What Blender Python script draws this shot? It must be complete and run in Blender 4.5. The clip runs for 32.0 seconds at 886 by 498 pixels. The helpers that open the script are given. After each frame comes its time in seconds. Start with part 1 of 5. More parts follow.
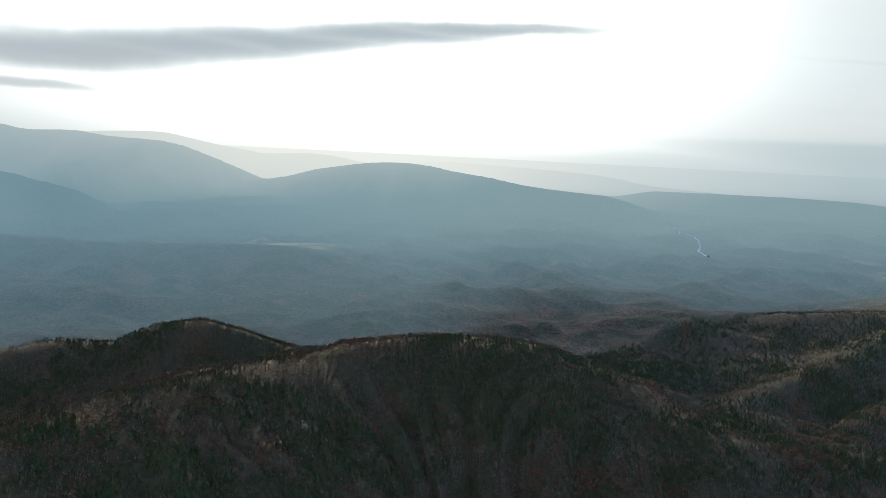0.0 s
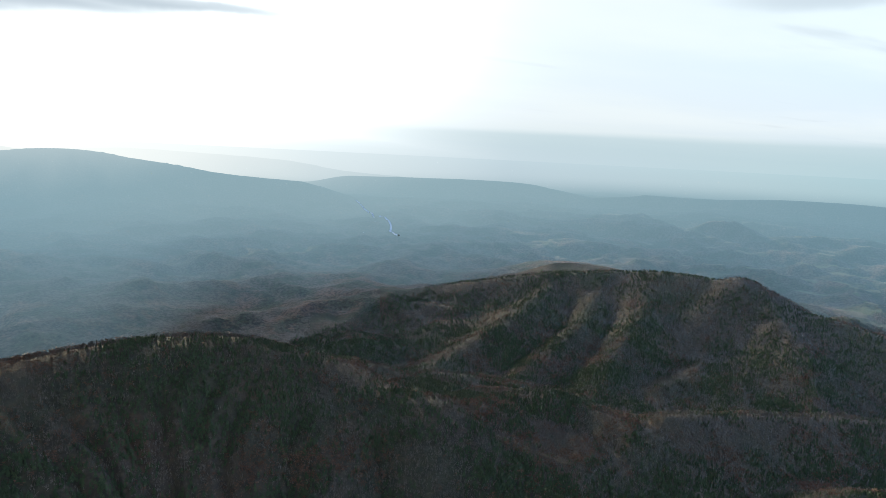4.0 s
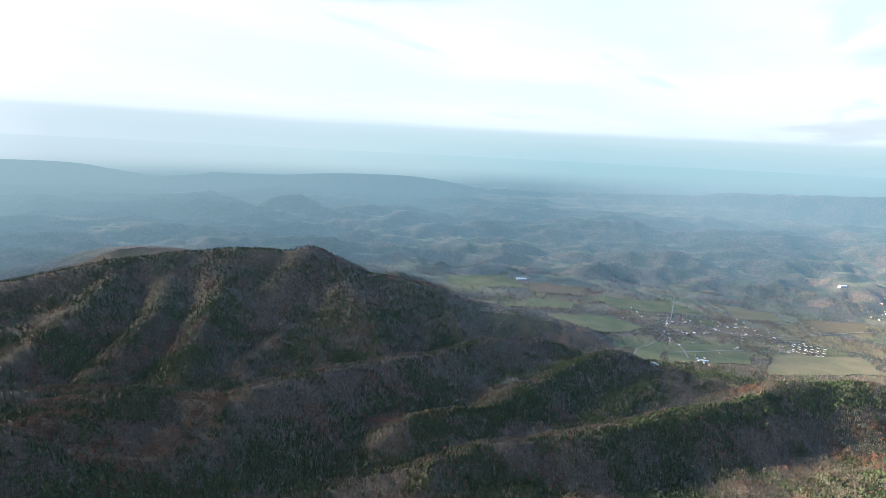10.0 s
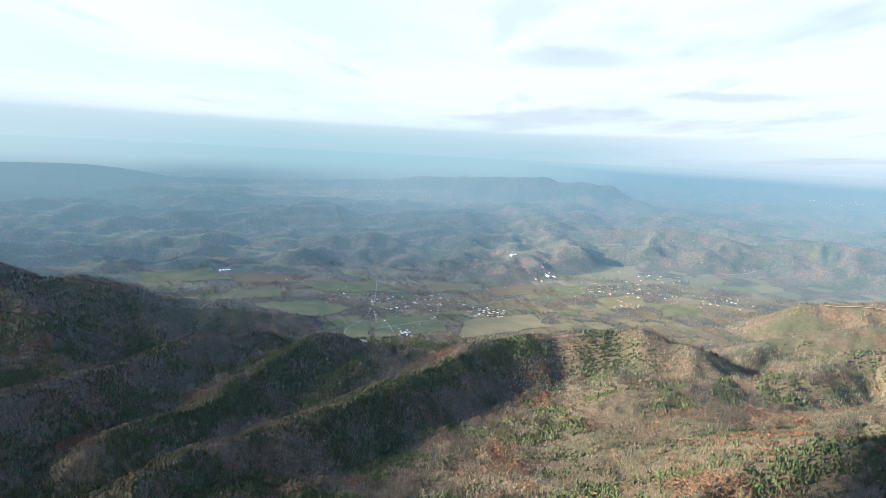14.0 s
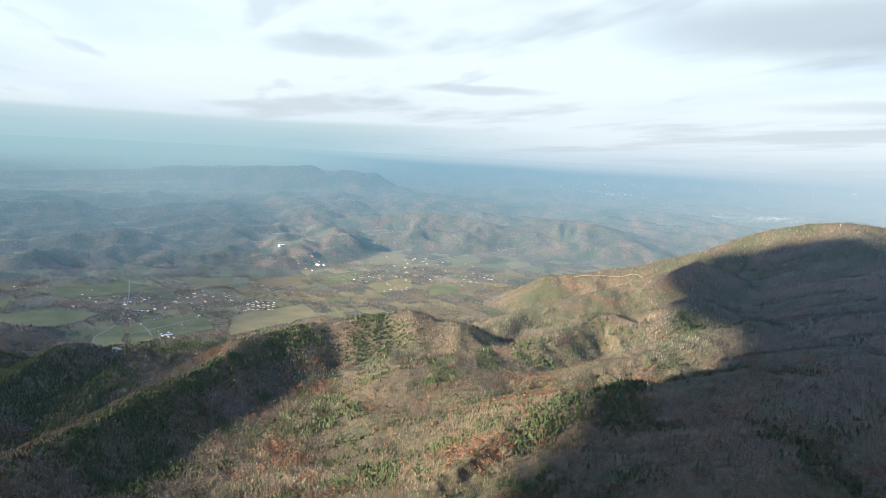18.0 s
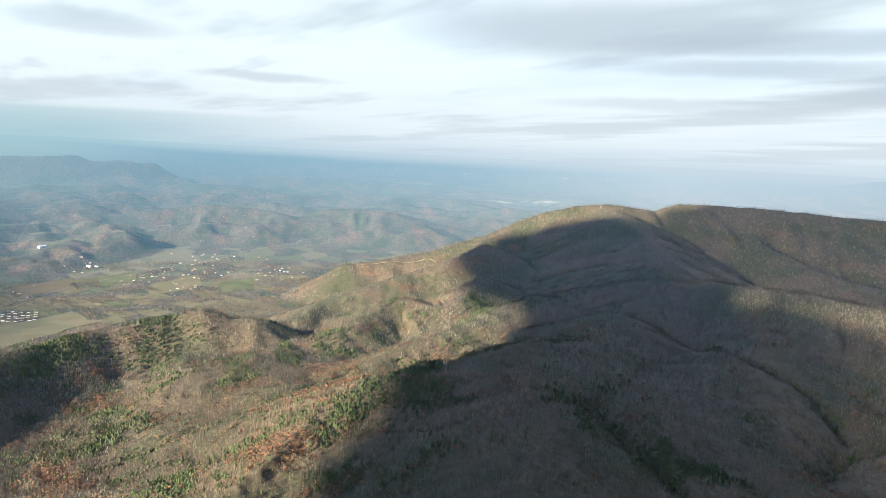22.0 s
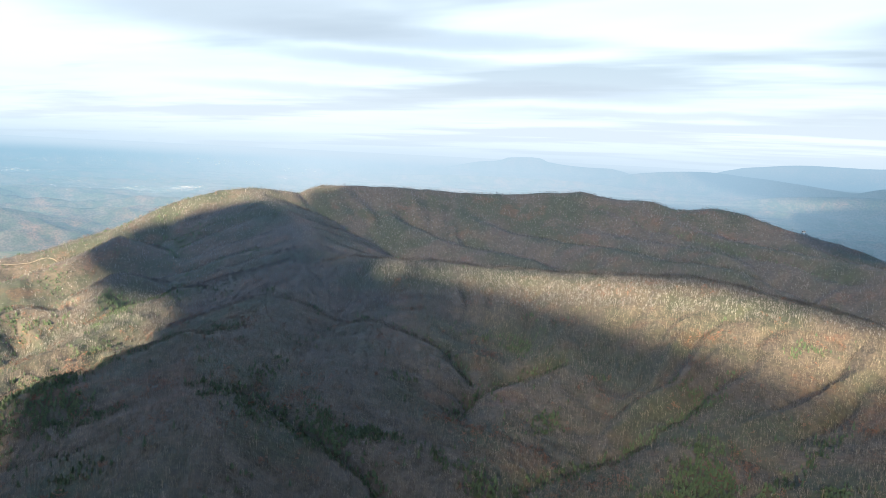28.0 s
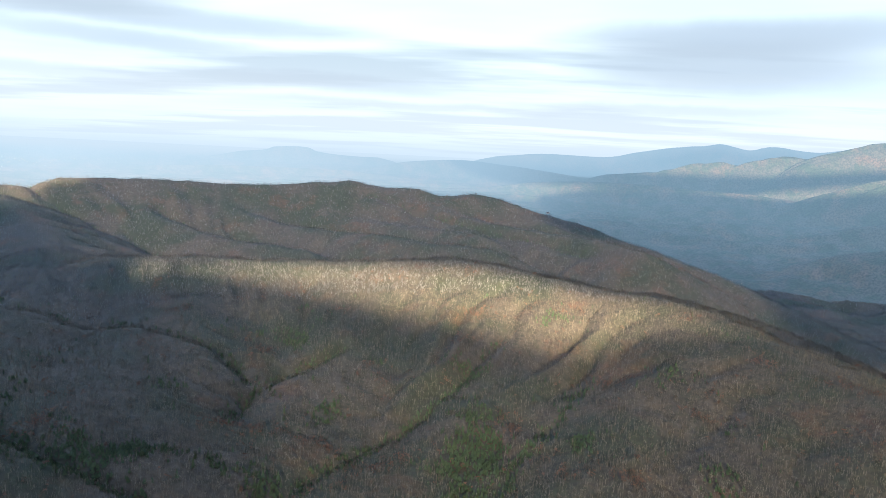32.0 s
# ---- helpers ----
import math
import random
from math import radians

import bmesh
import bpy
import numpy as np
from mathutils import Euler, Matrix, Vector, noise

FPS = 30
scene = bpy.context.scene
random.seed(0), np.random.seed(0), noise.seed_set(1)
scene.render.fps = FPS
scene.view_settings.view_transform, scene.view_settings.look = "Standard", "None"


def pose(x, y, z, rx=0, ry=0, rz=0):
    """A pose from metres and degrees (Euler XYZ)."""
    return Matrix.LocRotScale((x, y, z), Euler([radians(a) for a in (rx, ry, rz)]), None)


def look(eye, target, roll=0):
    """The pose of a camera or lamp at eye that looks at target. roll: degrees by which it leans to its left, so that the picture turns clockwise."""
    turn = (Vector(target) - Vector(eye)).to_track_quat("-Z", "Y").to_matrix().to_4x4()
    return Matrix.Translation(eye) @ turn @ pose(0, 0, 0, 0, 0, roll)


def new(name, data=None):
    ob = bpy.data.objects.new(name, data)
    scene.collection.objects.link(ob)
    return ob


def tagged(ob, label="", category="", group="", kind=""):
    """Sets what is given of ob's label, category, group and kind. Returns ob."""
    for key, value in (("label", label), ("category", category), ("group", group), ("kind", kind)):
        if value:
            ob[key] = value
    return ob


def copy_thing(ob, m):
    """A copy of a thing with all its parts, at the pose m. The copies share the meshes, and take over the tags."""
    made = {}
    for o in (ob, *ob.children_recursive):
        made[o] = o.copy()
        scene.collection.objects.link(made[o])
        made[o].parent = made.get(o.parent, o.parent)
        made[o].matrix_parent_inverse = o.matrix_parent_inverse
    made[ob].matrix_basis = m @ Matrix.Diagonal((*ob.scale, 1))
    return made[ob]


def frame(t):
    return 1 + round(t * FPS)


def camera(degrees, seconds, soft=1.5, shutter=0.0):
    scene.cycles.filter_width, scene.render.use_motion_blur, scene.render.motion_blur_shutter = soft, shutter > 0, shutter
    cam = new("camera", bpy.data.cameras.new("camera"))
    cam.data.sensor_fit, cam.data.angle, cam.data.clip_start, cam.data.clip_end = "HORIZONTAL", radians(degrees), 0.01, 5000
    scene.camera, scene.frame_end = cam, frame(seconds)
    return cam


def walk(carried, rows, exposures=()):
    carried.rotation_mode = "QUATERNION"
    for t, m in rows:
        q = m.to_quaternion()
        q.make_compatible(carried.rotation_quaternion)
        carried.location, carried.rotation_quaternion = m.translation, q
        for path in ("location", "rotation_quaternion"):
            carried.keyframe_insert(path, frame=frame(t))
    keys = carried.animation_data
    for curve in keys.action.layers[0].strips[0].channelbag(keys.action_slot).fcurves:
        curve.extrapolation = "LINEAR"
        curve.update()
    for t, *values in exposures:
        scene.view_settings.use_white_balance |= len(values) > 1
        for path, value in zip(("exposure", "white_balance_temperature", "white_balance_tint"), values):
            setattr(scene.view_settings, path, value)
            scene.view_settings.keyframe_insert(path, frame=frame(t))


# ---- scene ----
# ---- camera: a drone that hangs still over a ridge and turns to its right ----
EYE = 560.0          # metres over the valley floor
LEAN = -2.86
TILTS = [(0, 81.76), (4.5, 81.84), (8, 81.83), (9.5, 81.70), (11.3, 81.60), (12.5, 81.65), (14.5, 81.79), (17, 81.77), (19, 81.72), (24, 81.71), (26.5, 81.75), (32, 81.83)]
cam = camera(67.5, 32.0, soft=0.7)
TURN = [(0, 0.00), (0.5, -3.06), (1, -6.74), (1.5, -10.57), (2, -14.59), (2.5, -18.06), (4.5, -28.87), (5, -32.41), 
        (5.5, -35.68), (6, -38.40), (6.5, -42.01), (7, -45.82), (7.5, -49.28), (8, -52.09), (8.5, -54.74), (9, -57.12), 
        (9.5, -59.60), (10, -61.95), (10.5, -64.40), (11, -67.37), (11.5, -70.58), (12, -73.93), (12.5, -77.16), (13, -80.46), 
        (13.5, -83.76), (14, -87.32), (14.5, -90.97), (16.5, -100.92), (17, -103.08), (17.5, -105.20), (18, -107.31), (18.5, -109.32), 
        (19, -111.55), (19.5, -113.71), (20, -115.85), (20.5, -117.95), (21, -120.07), (21.5, -122.45), (22, -124.99), (22.5, -127.33), 
        (23, -129.61), (23.5, -131.81), (24, -134.33), (24.5, -136.92), (25, -139.57), (25.5, -142.35), (26, -145.06), (26.5, -147.77), 
        (28.5, -157.29), (29, -159.68), (29.5, -161.99), (30, -164.15), (30.5, -166.62), (31, -169.13), (31.5, -172.06), (32, -174.65)]
walk(cam, [(t, pose(0, 0, EYE, float(np.interp(t, *zip(*TILTS))), LEAN, yaw)) for t, yaw in TURN],
     exposures=[(0.0, 1.46, 6200, 7), (4.5, 1.79, 6000, 8), (9.0, 1.96, 5850, 9), (13.0, 1.93, 5720, 9), (19.0, 1.74, 5980, 9), (22.0, 1.76, 5980, 9), (26.0, 1.95, 5850, 9), (32.0, 1.96, 5750, 9)])

# ---- light: low winter sun behind broken cloud ----
SUN_AZ, SUN_EL = -6.0, 19.0
sun_way = Vector((math.sin(radians(SUN_AZ)) * math.cos(radians(SUN_EL)),
                  math.cos(radians(SUN_AZ)) * math.cos(radians(SUN_EL)), math.sin(radians(SUN_EL))))
sun = new("sun", bpy.data.lights.new("sun", "SUN"))
sun.data.energy, sun.data.angle, sun.data.color = 9.0, radians(1.2), (1.0, 0.79, 0.49)
sun.rotation_euler = sun_way.to_track_quat("Z", "Y").to_euler()
sun.location = sun_way * 3000


DAY = 0.30          # brightness of the sky and of the haze emission


class Nodes:
    """Short hand for node trees."""

    def __init__(self, tree):
        self.tree = tree
        tree.nodes.clear()

    def add(self, kind, **kw):
        n = self.tree.nodes.new(kind)
        for key, value in kw.items():
            if key == "op":
                n.operation = value
            elif key == "blend":
                n.data_type, n.blend_type = "RGBA", value
            elif key == "sky":
                n.sky_type = value
            elif key == "dims":
                n.noise_dimensions = value
        return n

    def link(self, a, b):
        self.tree.links.new(a, b)

    def put(self, socket, value):
        if isinstance(value, bpy.types.NodeSocket):
            self.link(value, socket)
        else:
            socket.default_value = value

    def math(self, op, a, b=0.0, clamp=False):
        n = self.add("ShaderNodeMath", op=op)
        n.use_clamp = clamp
        self.put(n.inputs[0], a)
        self.put(n.inputs[1], b)
        return n.outputs[0]

    def mix(self, fac, a, b, blend="MIX"):
        n = self.add("ShaderNodeMix", blend=blend)
        self.put(n.inputs["Factor"], fac)
        self.put(n.inputs[6], a if isinstance(a, bpy.types.NodeSocket) else (*a, 1))
        self.put(n.inputs[7], b if isinstance(b, bpy.types.NodeSocket) else (*b, 1))
        return n.outputs[2]

    def ramp(self, value, lo, hi, a=0.0, b=1.0, smooth=True):
        n = self.add("ShaderNodeMapRange")
        n.interpolation_type = "SMOOTHSTEP" if smooth else "LINEAR"
        self.put(n.inputs[0], value)
        for i, v in enumerate((lo, hi, a, b)):
            n.inputs[1 + i].default_value = v
        return n.outputs[0]

    def noise(self, where, scale, detail=4.0, rough=0.55, stretch=None):
        if stretch:
            m = self.add("ShaderNodeMapping")
            self.link(where, m.inputs[0])
            m.inputs[3].default_value = stretch
            where = m.outputs[0]
        n = self.add("ShaderNodeTexNoise")
        self.link(where, n.inputs["Vector"])
        n.inputs["Scale"].default_value, n.inputs["Detail"].default_value, n.inputs["Roughness"].default_value = scale, detail, rough
        return n.outputs[0]


NEAR_AIR = (0.29, 0.45, 0.53)      # emission colour of the thin haze painted on the nearer hills
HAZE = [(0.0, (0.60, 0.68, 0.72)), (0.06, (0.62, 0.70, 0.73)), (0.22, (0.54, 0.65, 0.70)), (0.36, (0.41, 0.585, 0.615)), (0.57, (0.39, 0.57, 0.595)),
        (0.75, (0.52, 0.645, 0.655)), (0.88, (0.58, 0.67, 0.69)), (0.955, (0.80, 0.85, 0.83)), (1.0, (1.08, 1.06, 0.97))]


# haze colours that the far land's emission takes, by heading
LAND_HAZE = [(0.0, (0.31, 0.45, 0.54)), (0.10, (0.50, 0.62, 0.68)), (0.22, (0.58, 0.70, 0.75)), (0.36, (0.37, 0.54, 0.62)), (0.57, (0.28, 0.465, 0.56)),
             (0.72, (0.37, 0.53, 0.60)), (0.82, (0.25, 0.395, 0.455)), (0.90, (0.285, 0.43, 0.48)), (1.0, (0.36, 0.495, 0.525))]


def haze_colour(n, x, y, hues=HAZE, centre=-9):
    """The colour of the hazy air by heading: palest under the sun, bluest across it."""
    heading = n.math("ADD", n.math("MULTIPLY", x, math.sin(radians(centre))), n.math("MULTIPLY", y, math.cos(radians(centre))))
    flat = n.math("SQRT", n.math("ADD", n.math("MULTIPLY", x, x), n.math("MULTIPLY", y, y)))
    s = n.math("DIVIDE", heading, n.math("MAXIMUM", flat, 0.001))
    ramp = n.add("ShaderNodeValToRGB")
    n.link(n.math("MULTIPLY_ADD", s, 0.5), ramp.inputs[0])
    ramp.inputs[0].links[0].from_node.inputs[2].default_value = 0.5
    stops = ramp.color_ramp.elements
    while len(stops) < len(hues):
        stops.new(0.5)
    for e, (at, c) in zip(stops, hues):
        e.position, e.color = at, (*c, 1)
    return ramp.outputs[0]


LENS_CLOUDS = [(-31, 5.6, 12, 1.2, 0.95), (-24, 6.7, 12, 1.3, 0.95), (-17, 7.8, 12, 1.3, 0.95), (-10, 8.8, 12, 1.2, 0.95), (-3, 9.7, 12, 1.0, 0.95), (5, 10.4, 12, 0.7, 0.93), (-32, 3.5, 6, 0.4, 0.8),
               (98, 8.2, 6, 1.0, 0.5), (110, 5.4, 6, 0.45, 0.6), (90.6, 2.95, 3.5, 0.3, 0.5), (56, 12.5, 9, 1.0, 0.5),
               (138, 10.4, 17, 2.6, 0.7), (164, 5.4, 13, 0.8, 0.65), (150, 7.4, 12, 0.8, 0.6), (197, 7.6, 13, 2.2, 0.8), (172, 3.9, 16, 0.4, 0.55),
               (152, 9.2, 17, 1.0, 0.6), (146, 4.6, 14, 0.6, 0.5), (198, 9.8, 15, 1.6, 0.8), (192, 4.4, 13, 0.5, 0.55)]


def make_sky():
    world = bpy.data.worlds.new("sky")
    scene.world = world
    world.use_nodes = True
    n = Nodes(world.node_tree)
    out, bg = n.add("ShaderNodeOutputWorld"), n.add("ShaderNodeBackground")
    sky = n.add("ShaderNodeTexSky", sky="NISHITA")
    sky.sun_disc, sky.sun_elevation, sky.sun_rotation = False, radians(SUN_EL), radians(SUN_AZ)
    sky.air_density, sky.dust_density, sky.altitude = 1.0, 2.0, 600
    co = n.add("ShaderNodeTexCoord").outputs["Generated"]
    sep = n.add("ShaderNodeSeparateXYZ")
    n.link(co, sep.inputs[0])
    x, y, z = sep.outputs
    up = n.math("MAXIMUM", z, 0.0)
    # a flat cloud deck: the way's plan position where it meets a level sheet
    h = n.math("ADD", up, 0.045)
    flat = n.add("ShaderNodeCombineXYZ")
    n.link(n.math("DIVIDE", x, h), flat.inputs[0])
    n.link(n.math("DIVIDE", y, h), flat.inputs[1])
    plan = flat.outputs[0]
    dot = n.add("ShaderNodeVectorMath", op="DOT_PRODUCT")
    n.link(co, dot.inputs[0])
    dot.inputs[1].default_value = look((0, 0, 0), (math.sin(radians(-6)), math.cos(radians(-6)), math.tan(radians(9)))).to_3x3() @ Vector((0, 0, -1))
    near = dot.outputs["Value"]
    # clear sky, paler low down
    blue = n.mix(1.0, sky.outputs[0], (0.11, 0.11, 0.11), "MULTIPLY")
    base = n.mix(n.ramp(z, 0.22, 0.5, 0.92, 0.25), n.mix(0.75, blue, (0.92, 1.52, 2.65)), (0.79, 0.88, 0.90))
    # thin white sheet
    thin = n.noise(plan, 0.35, 5.0, 0.5, (0.6, 1.0, 1.0))
    veil = n.math("MULTIPLY", n.ramp(n.math("SUBTRACT", thin, n.math("MULTIPLY", y, 0.06)), 0.34, 0.58), n.ramp(z, 0.18, 0.45, 0.95, 0.3))
    base = n.mix(veil, base, (0.96, 1.03, 1.01))
    # grey bellies, fewer over the valley
    dark = n.noise(plan, 0.26, 5.0, 0.55, (0.55, 1.25, 1.0))
    side = n.math("ADD", n.math("MULTIPLY", y, -0.10), n.math("ADD", dark, n.math("MULTIPLY", x, -0.035)))
    grey = n.ramp(side, 0.53, 0.66)
    base = n.mix(n.math("MULTIPLY", grey, n.ramp(z, 0.2, 0.5, 0.82, 0.35)), base, (0.52, 0.595, 0.625))
    # small streaks of cloud
    wisp = n.noise(plan, 0.8, 4.0, 0.5, (0.45, 1.5, 1.0))
    base = n.mix(n.math("MULTIPLY", n.ramp(wisp, 0.60, 0.70), 0.45), base, (0.58, 0.65, 0.70))
    # warmer, paler cloud on the sun's side
    base = n.mix(n.ramp(y, 0.35, 0.9, 0.0, 0.6), base, (0.93, 0.94, 0.89))
    # glare round the hidden sun
    glow = n.math("MULTIPLY", n.math("POWER", n.ramp(near, 0.62, 1.0, 0.0, 1.0, smooth=False), 5.0), 4.0)
    tint = n.mix(1.0, (1.0, 0.95, 0.86), glow, "MULTIPLY")
    base = n.mix(1.0, base, tint, "ADD")
    # the long dark clouds that stand out by themselves: heading, height, half length, half thickness, depth
    ahead = n.math("ARCTAN2", x, y)
    rear = n.math("ADD", n.math("ARCTAN2", n.math("MULTIPLY", x, -1.0), n.math("MULTIPLY", y, -1.0)), math.pi)
    wob = n.math("MULTIPLY_ADD", n.noise(co, 7.0, 4.0, 0.6), 0.05)
    wob.node.inputs[2].default_value = -0.025
    for az, el, wide, thick, deep in LENS_CLOUDS:
        turn = ahead if az < 90 else rear
        u = n.math("DIVIDE", n.math("SUBTRACT", turn, radians(az)), radians(wide))
        tall = n.math("ADD", n.math("SUBTRACT", z, math.sin(radians(el))), n.math("MULTIPLY", wob, 0.35))
        v = n.math("DIVIDE", tall, radians(thick))
        q = n.math("ADD", n.math("MULTIPLY", u, u), n.math("MULTIPLY", v, v))
        base = n.mix(n.math("MULTIPLY", n.ramp(q, 0.0, 1.35, 1.0, 0.0), deep), base, (0.50, 0.56, 0.60))
    # brighter and bluer overhead, paler and creamier low down
    base = n.mix(1.0, base, n.mix(n.ramp(z, 0.28, 0.6), (1, 1, 1), (1.22, 1.37, 1.54)), "MULTIPLY")
    base = n.mix(n.ramp(z, 0.03, 0.15, 0.55, 0.0), base, (0.84, 0.845, 0.825))
    # haze bank along the horizon, with a flat top
    edge = n.noise(plan, 0.15, 3.0, 0.5)
    top = n.math("ADD", z, n.math("MULTIPLY", edge, 0.016))
    over_valley = n.math("MULTIPLY", n.ramp(x, 0.1, 0.6), n.ramp(y, -0.7, -0.1))
    sharp, soft = n.ramp(top, 0.038, 0.050, 0.45, 0.0), n.ramp(top, 0.020, 0.075, 0.45, 0.0)
    low = n.ramp(top, 0.0, 0.05, 0.85, 0.0)
    bank = n.math("MAXIMUM", n.math("MULTIPLY", n.math("ADD", sharp, soft), over_valley), low)
    base = n.mix(bank, base, n.mix(n.ramp(z, -0.005, 0.04, 0.0, 0.75), haze_colour(n, x, y), n.mix(over_valley, (0.72, 0.78, 0.79), (0.555, 0.668, 0.672))))
    n.link(base, bg.inputs[0])
    bg.inputs[1].default_value = DAY
    n.link(bg.outputs[0], out.inputs[0])


make_sky()

# ---- the lie of the land, in true metres round the camera ----
_perm = np.random.RandomState(7).permutation(1024)


def noise2(x, y):
    """Smooth gradient noise, about -1 to 1."""
    xi, yi = np.floor(x).astype(int), np.floor(y).astype(int)
    xf, yf = x - xi, y - yi
    u, v = xf * xf * xf * (xf * (xf * 6 - 15) + 10), yf * yf * yf * (yf * (yf * 6 - 15) + 10)

    def corner(i, j):
        a = _perm[(_perm[(xi + i) & 1023] + yi + j) & 1023] * (2 * np.pi / 1024)
        return np.cos(a) * (xf - i) + np.sin(a) * (yf - j)

    return 1.5 * ((corner(0, 0) * (1 - u) + corner(1, 0) * u) * (1 - v) + (corner(0, 1) * (1 - u) + corner(1, 1) * u) * v)


def fractal(x, y, size, octaves=4, gain=0.5):
    total, amp = 0.0, 1.0
    for k in range(octaves):
        total = total + amp * noise2(x / size + 17.3 * k, y / size - 9.1 * k)
        size, amp = size / 2.03, amp * gain
    return total


def ridged(x, y, size, octaves=3, gain=0.5):
    total, amp = 0.0, 1.0
    for k in range(octaves):
        total = total + amp * (0.5 - np.abs(noise2(x / size + 31.7 * k, y / size + 5.9 * k)))
        size, amp = size / 2.1, amp * gain
    return total


def smooth(v, lo, hi):
    s = np.clip((v - lo) / (hi - lo), 0, 1)
    return s * s * (3 - 2 * s)


RIDGES = []


def ridge(name, crest, steep=0.45, round_top=35.0, spurs=0.35, wave=230.0):
    """A crest line by heading, distance and angle of sight from the camera, with its flanks' steepness."""
    az, far, el = (np.array(c, float) for c in zip(*crest))
    a = np.radians(az)
    pts = np.stack([far * np.sin(a), far * np.cos(a), EYE + far * np.tan(np.radians(el))], 1)
    # round the corners of the line
    ends = np.concatenate([[2 * pts[0] - pts[1]], pts, [2 * pts[-1] - pts[-2]]])
    line = []
    for i in range(len(pts) - 1):
        p0, p1, p2, p3 = ends[i:i + 4]
        for s in (0, 0.25, 0.5, 0.75):
            line.append(0.5 * (2 * p1 + (p2 - p0) * s + (2 * p0 - 5 * p1 + 4 * p2 - p3) * s * s + (3 * p1 - p0 - 3 * p2 + p3) * s ** 3))
    line.append(pts[-1])
    RIDGES.append((np.array(line), steep, round_top, spurs, wave))


ridge("front_hill", [(-34.3, 800, -22.33), (-27.8, 850, -21.15), (-22.4, 900, -19.82), (-15.6, 980, -18.67), (-10.3, 1050, -17.73), (-5.9, 1100, -16.57), (-0.4, 1120, -16.02), (6.6, 1130, -15.97), (9.6, 1120, -16.29), (13.2, 1100, -17.34), (16.6, 1080, -18.76), (21.4, 1050, -20.26), (25.9, 1030, -20.92), (25.7, 1080, -21.12), (30.8, 1100, -21.2)], 0.42, 45, 0.3, 190)
ridge("front_spur", [(28.8, 1120, -21.67), (32.8, 1180, -20.52), (36.8, 1220, -19.74), (39.8, 1200, -20.6), (43.8, 1150, -21.48)], 0.52, 30, 0.17, 170)
ridge("left_hill", [(-34.0, 1500, -15.75), (-30.4, 1500, -15.45), (-26.5, 1450, -15.92), (-23.2, 1450, -14.93), (-20.1, 1400, -14.62), (-17.0, 1380, -15.42), (-12.2, 1350, -17.24)], 0.52, 30, 0.17, 170)
ridge("left_mid_hill", [(-23.1, 3500, -10.01), (-20.5, 3450, -9.23), (-16.1, 3400, -8.49), (-12.4, 3350, -8.30), (-9.1, 3250, -8.32), (-6.6, 3050, -9.07), (-4.6, 2850, -10.27), (-0.6, 2600, -12.15), (3.5, 2350, -13.97)], 0.42, 45, 0.2, 260)
ridge("left_back_hill", [(-33.7, 3200, -7.4), (-26.3, 3100, -8.18), (-17.9, 3000, -8.32), (-13.3, 2900, -8.46)], 0.25, 50, 0.3, 300)
ridge("dark_shoulder", [(-33.5, 5200, -2.83), (-31.4, 5200, -3.35), (-29.3, 5000, -4.65), (-26.7, 4800, -6.22), (-23.9, 4600, -7.32)], 0.35, 60, 0.3, 500)
ridge("range_a", [(-33.4, 8000, 0.52), (-31.7, 8000, 0.23), (-28.8, 8000, 0.32), (-26.6, 7800, 0.03), (-22.2, 7600, -0.25), (-18.8, 7400, -1.44), (-15.7, 7200, -2.83)], 0.3, 120, 0.3, 900)
ridge("range_b", [(-28.1, 11500, 0.28), (-25.6, 11500, 0.47), (-22.6, 11500, 0.52), (-20.1, 11300, 0.08), (-17.0, 11200, -0.44), (-14.8, 11000, -0.75), (-10.7, 11000, -0.59), (-6.9, 10800, -1.12), (-4.0, 10500, -1.61)], 0.3, 150, 0.3, 1200)
ridge("range_c", [(-17.9, 7000, -3.6), (-13.4, 7000, -2.65), (-10.7, 7000, -1.92), (-7.8, 7000, -1.41), (-5.0, 7000, -1.03), (-2.1, 7000, -1.08), (0.9, 7000, -1.51), (3.8, 6900, -1.94), (8.2, 6800, -2.53), (12.9, 6600, -2.86)], 0.25, 100, 0.3, 800)
ridge("range_d", [(-2.1, 15000, -0.94), (0.8, 15000, -0.75), (5.7, 14500, -0.89), (10.4, 14000, -1.06), (14.2, 13500, -1.37), (17.4, 13000, -1.88), (21.8, 12500, -2.15)], 0.2, 200, 0.3, 1500)
ridge("range_e", [(21.8, 9000, -2.15), (27.8, 9000, -2.06), (18.2, 9000, -2.25), (24.9, 9000, -2.14), (29.8, 9000, -2.09), (33.6, 9000, -2.23), (37.5, 8800, -2.98)], 0.2, 120, 0.3, 900)
ridge("range_f", [(37.6, 8500, -3.22), (43.1, 8500, -2.59), (43.7, 8600, -2.55), (48.4, 8600, -2.54), (53.1, 8600, -2.23), (59.0, 8700, -2.19), (62.9, 8800, -2.56), (65.7, 9000, -2.99), (66.6, 9000, -2.87), (69.4, 9000, -2.91), (73.9, 9000, -2.88), (78.6, 9000, -2.64), (83.1, 8900, -2.43)], 0.25, 90, 0.3, 800)
ridge("mesa", [(82.4, 8850, -2.50), (83.3, 8800, -2.36), (84.1, 8750, -2.15), (86.1, 8700, -2.02), (88.2, 8650, -1.94), (90.6, 8550, -1.83), (93.0, 8500, -1.74), (95.0, 8450, -1.63), (96.4, 8400, -1.58), (97.4, 8380, -1.90), (98.5, 8360, -1.86), (99.7, 8300, -1.86), (101.0, 8250, -1.97), (101.8, 8200, -2.07), (102.5, 8150, -2.55), (103.9, 8100, -3.00)], 0.55, 25, 0.2, 600)
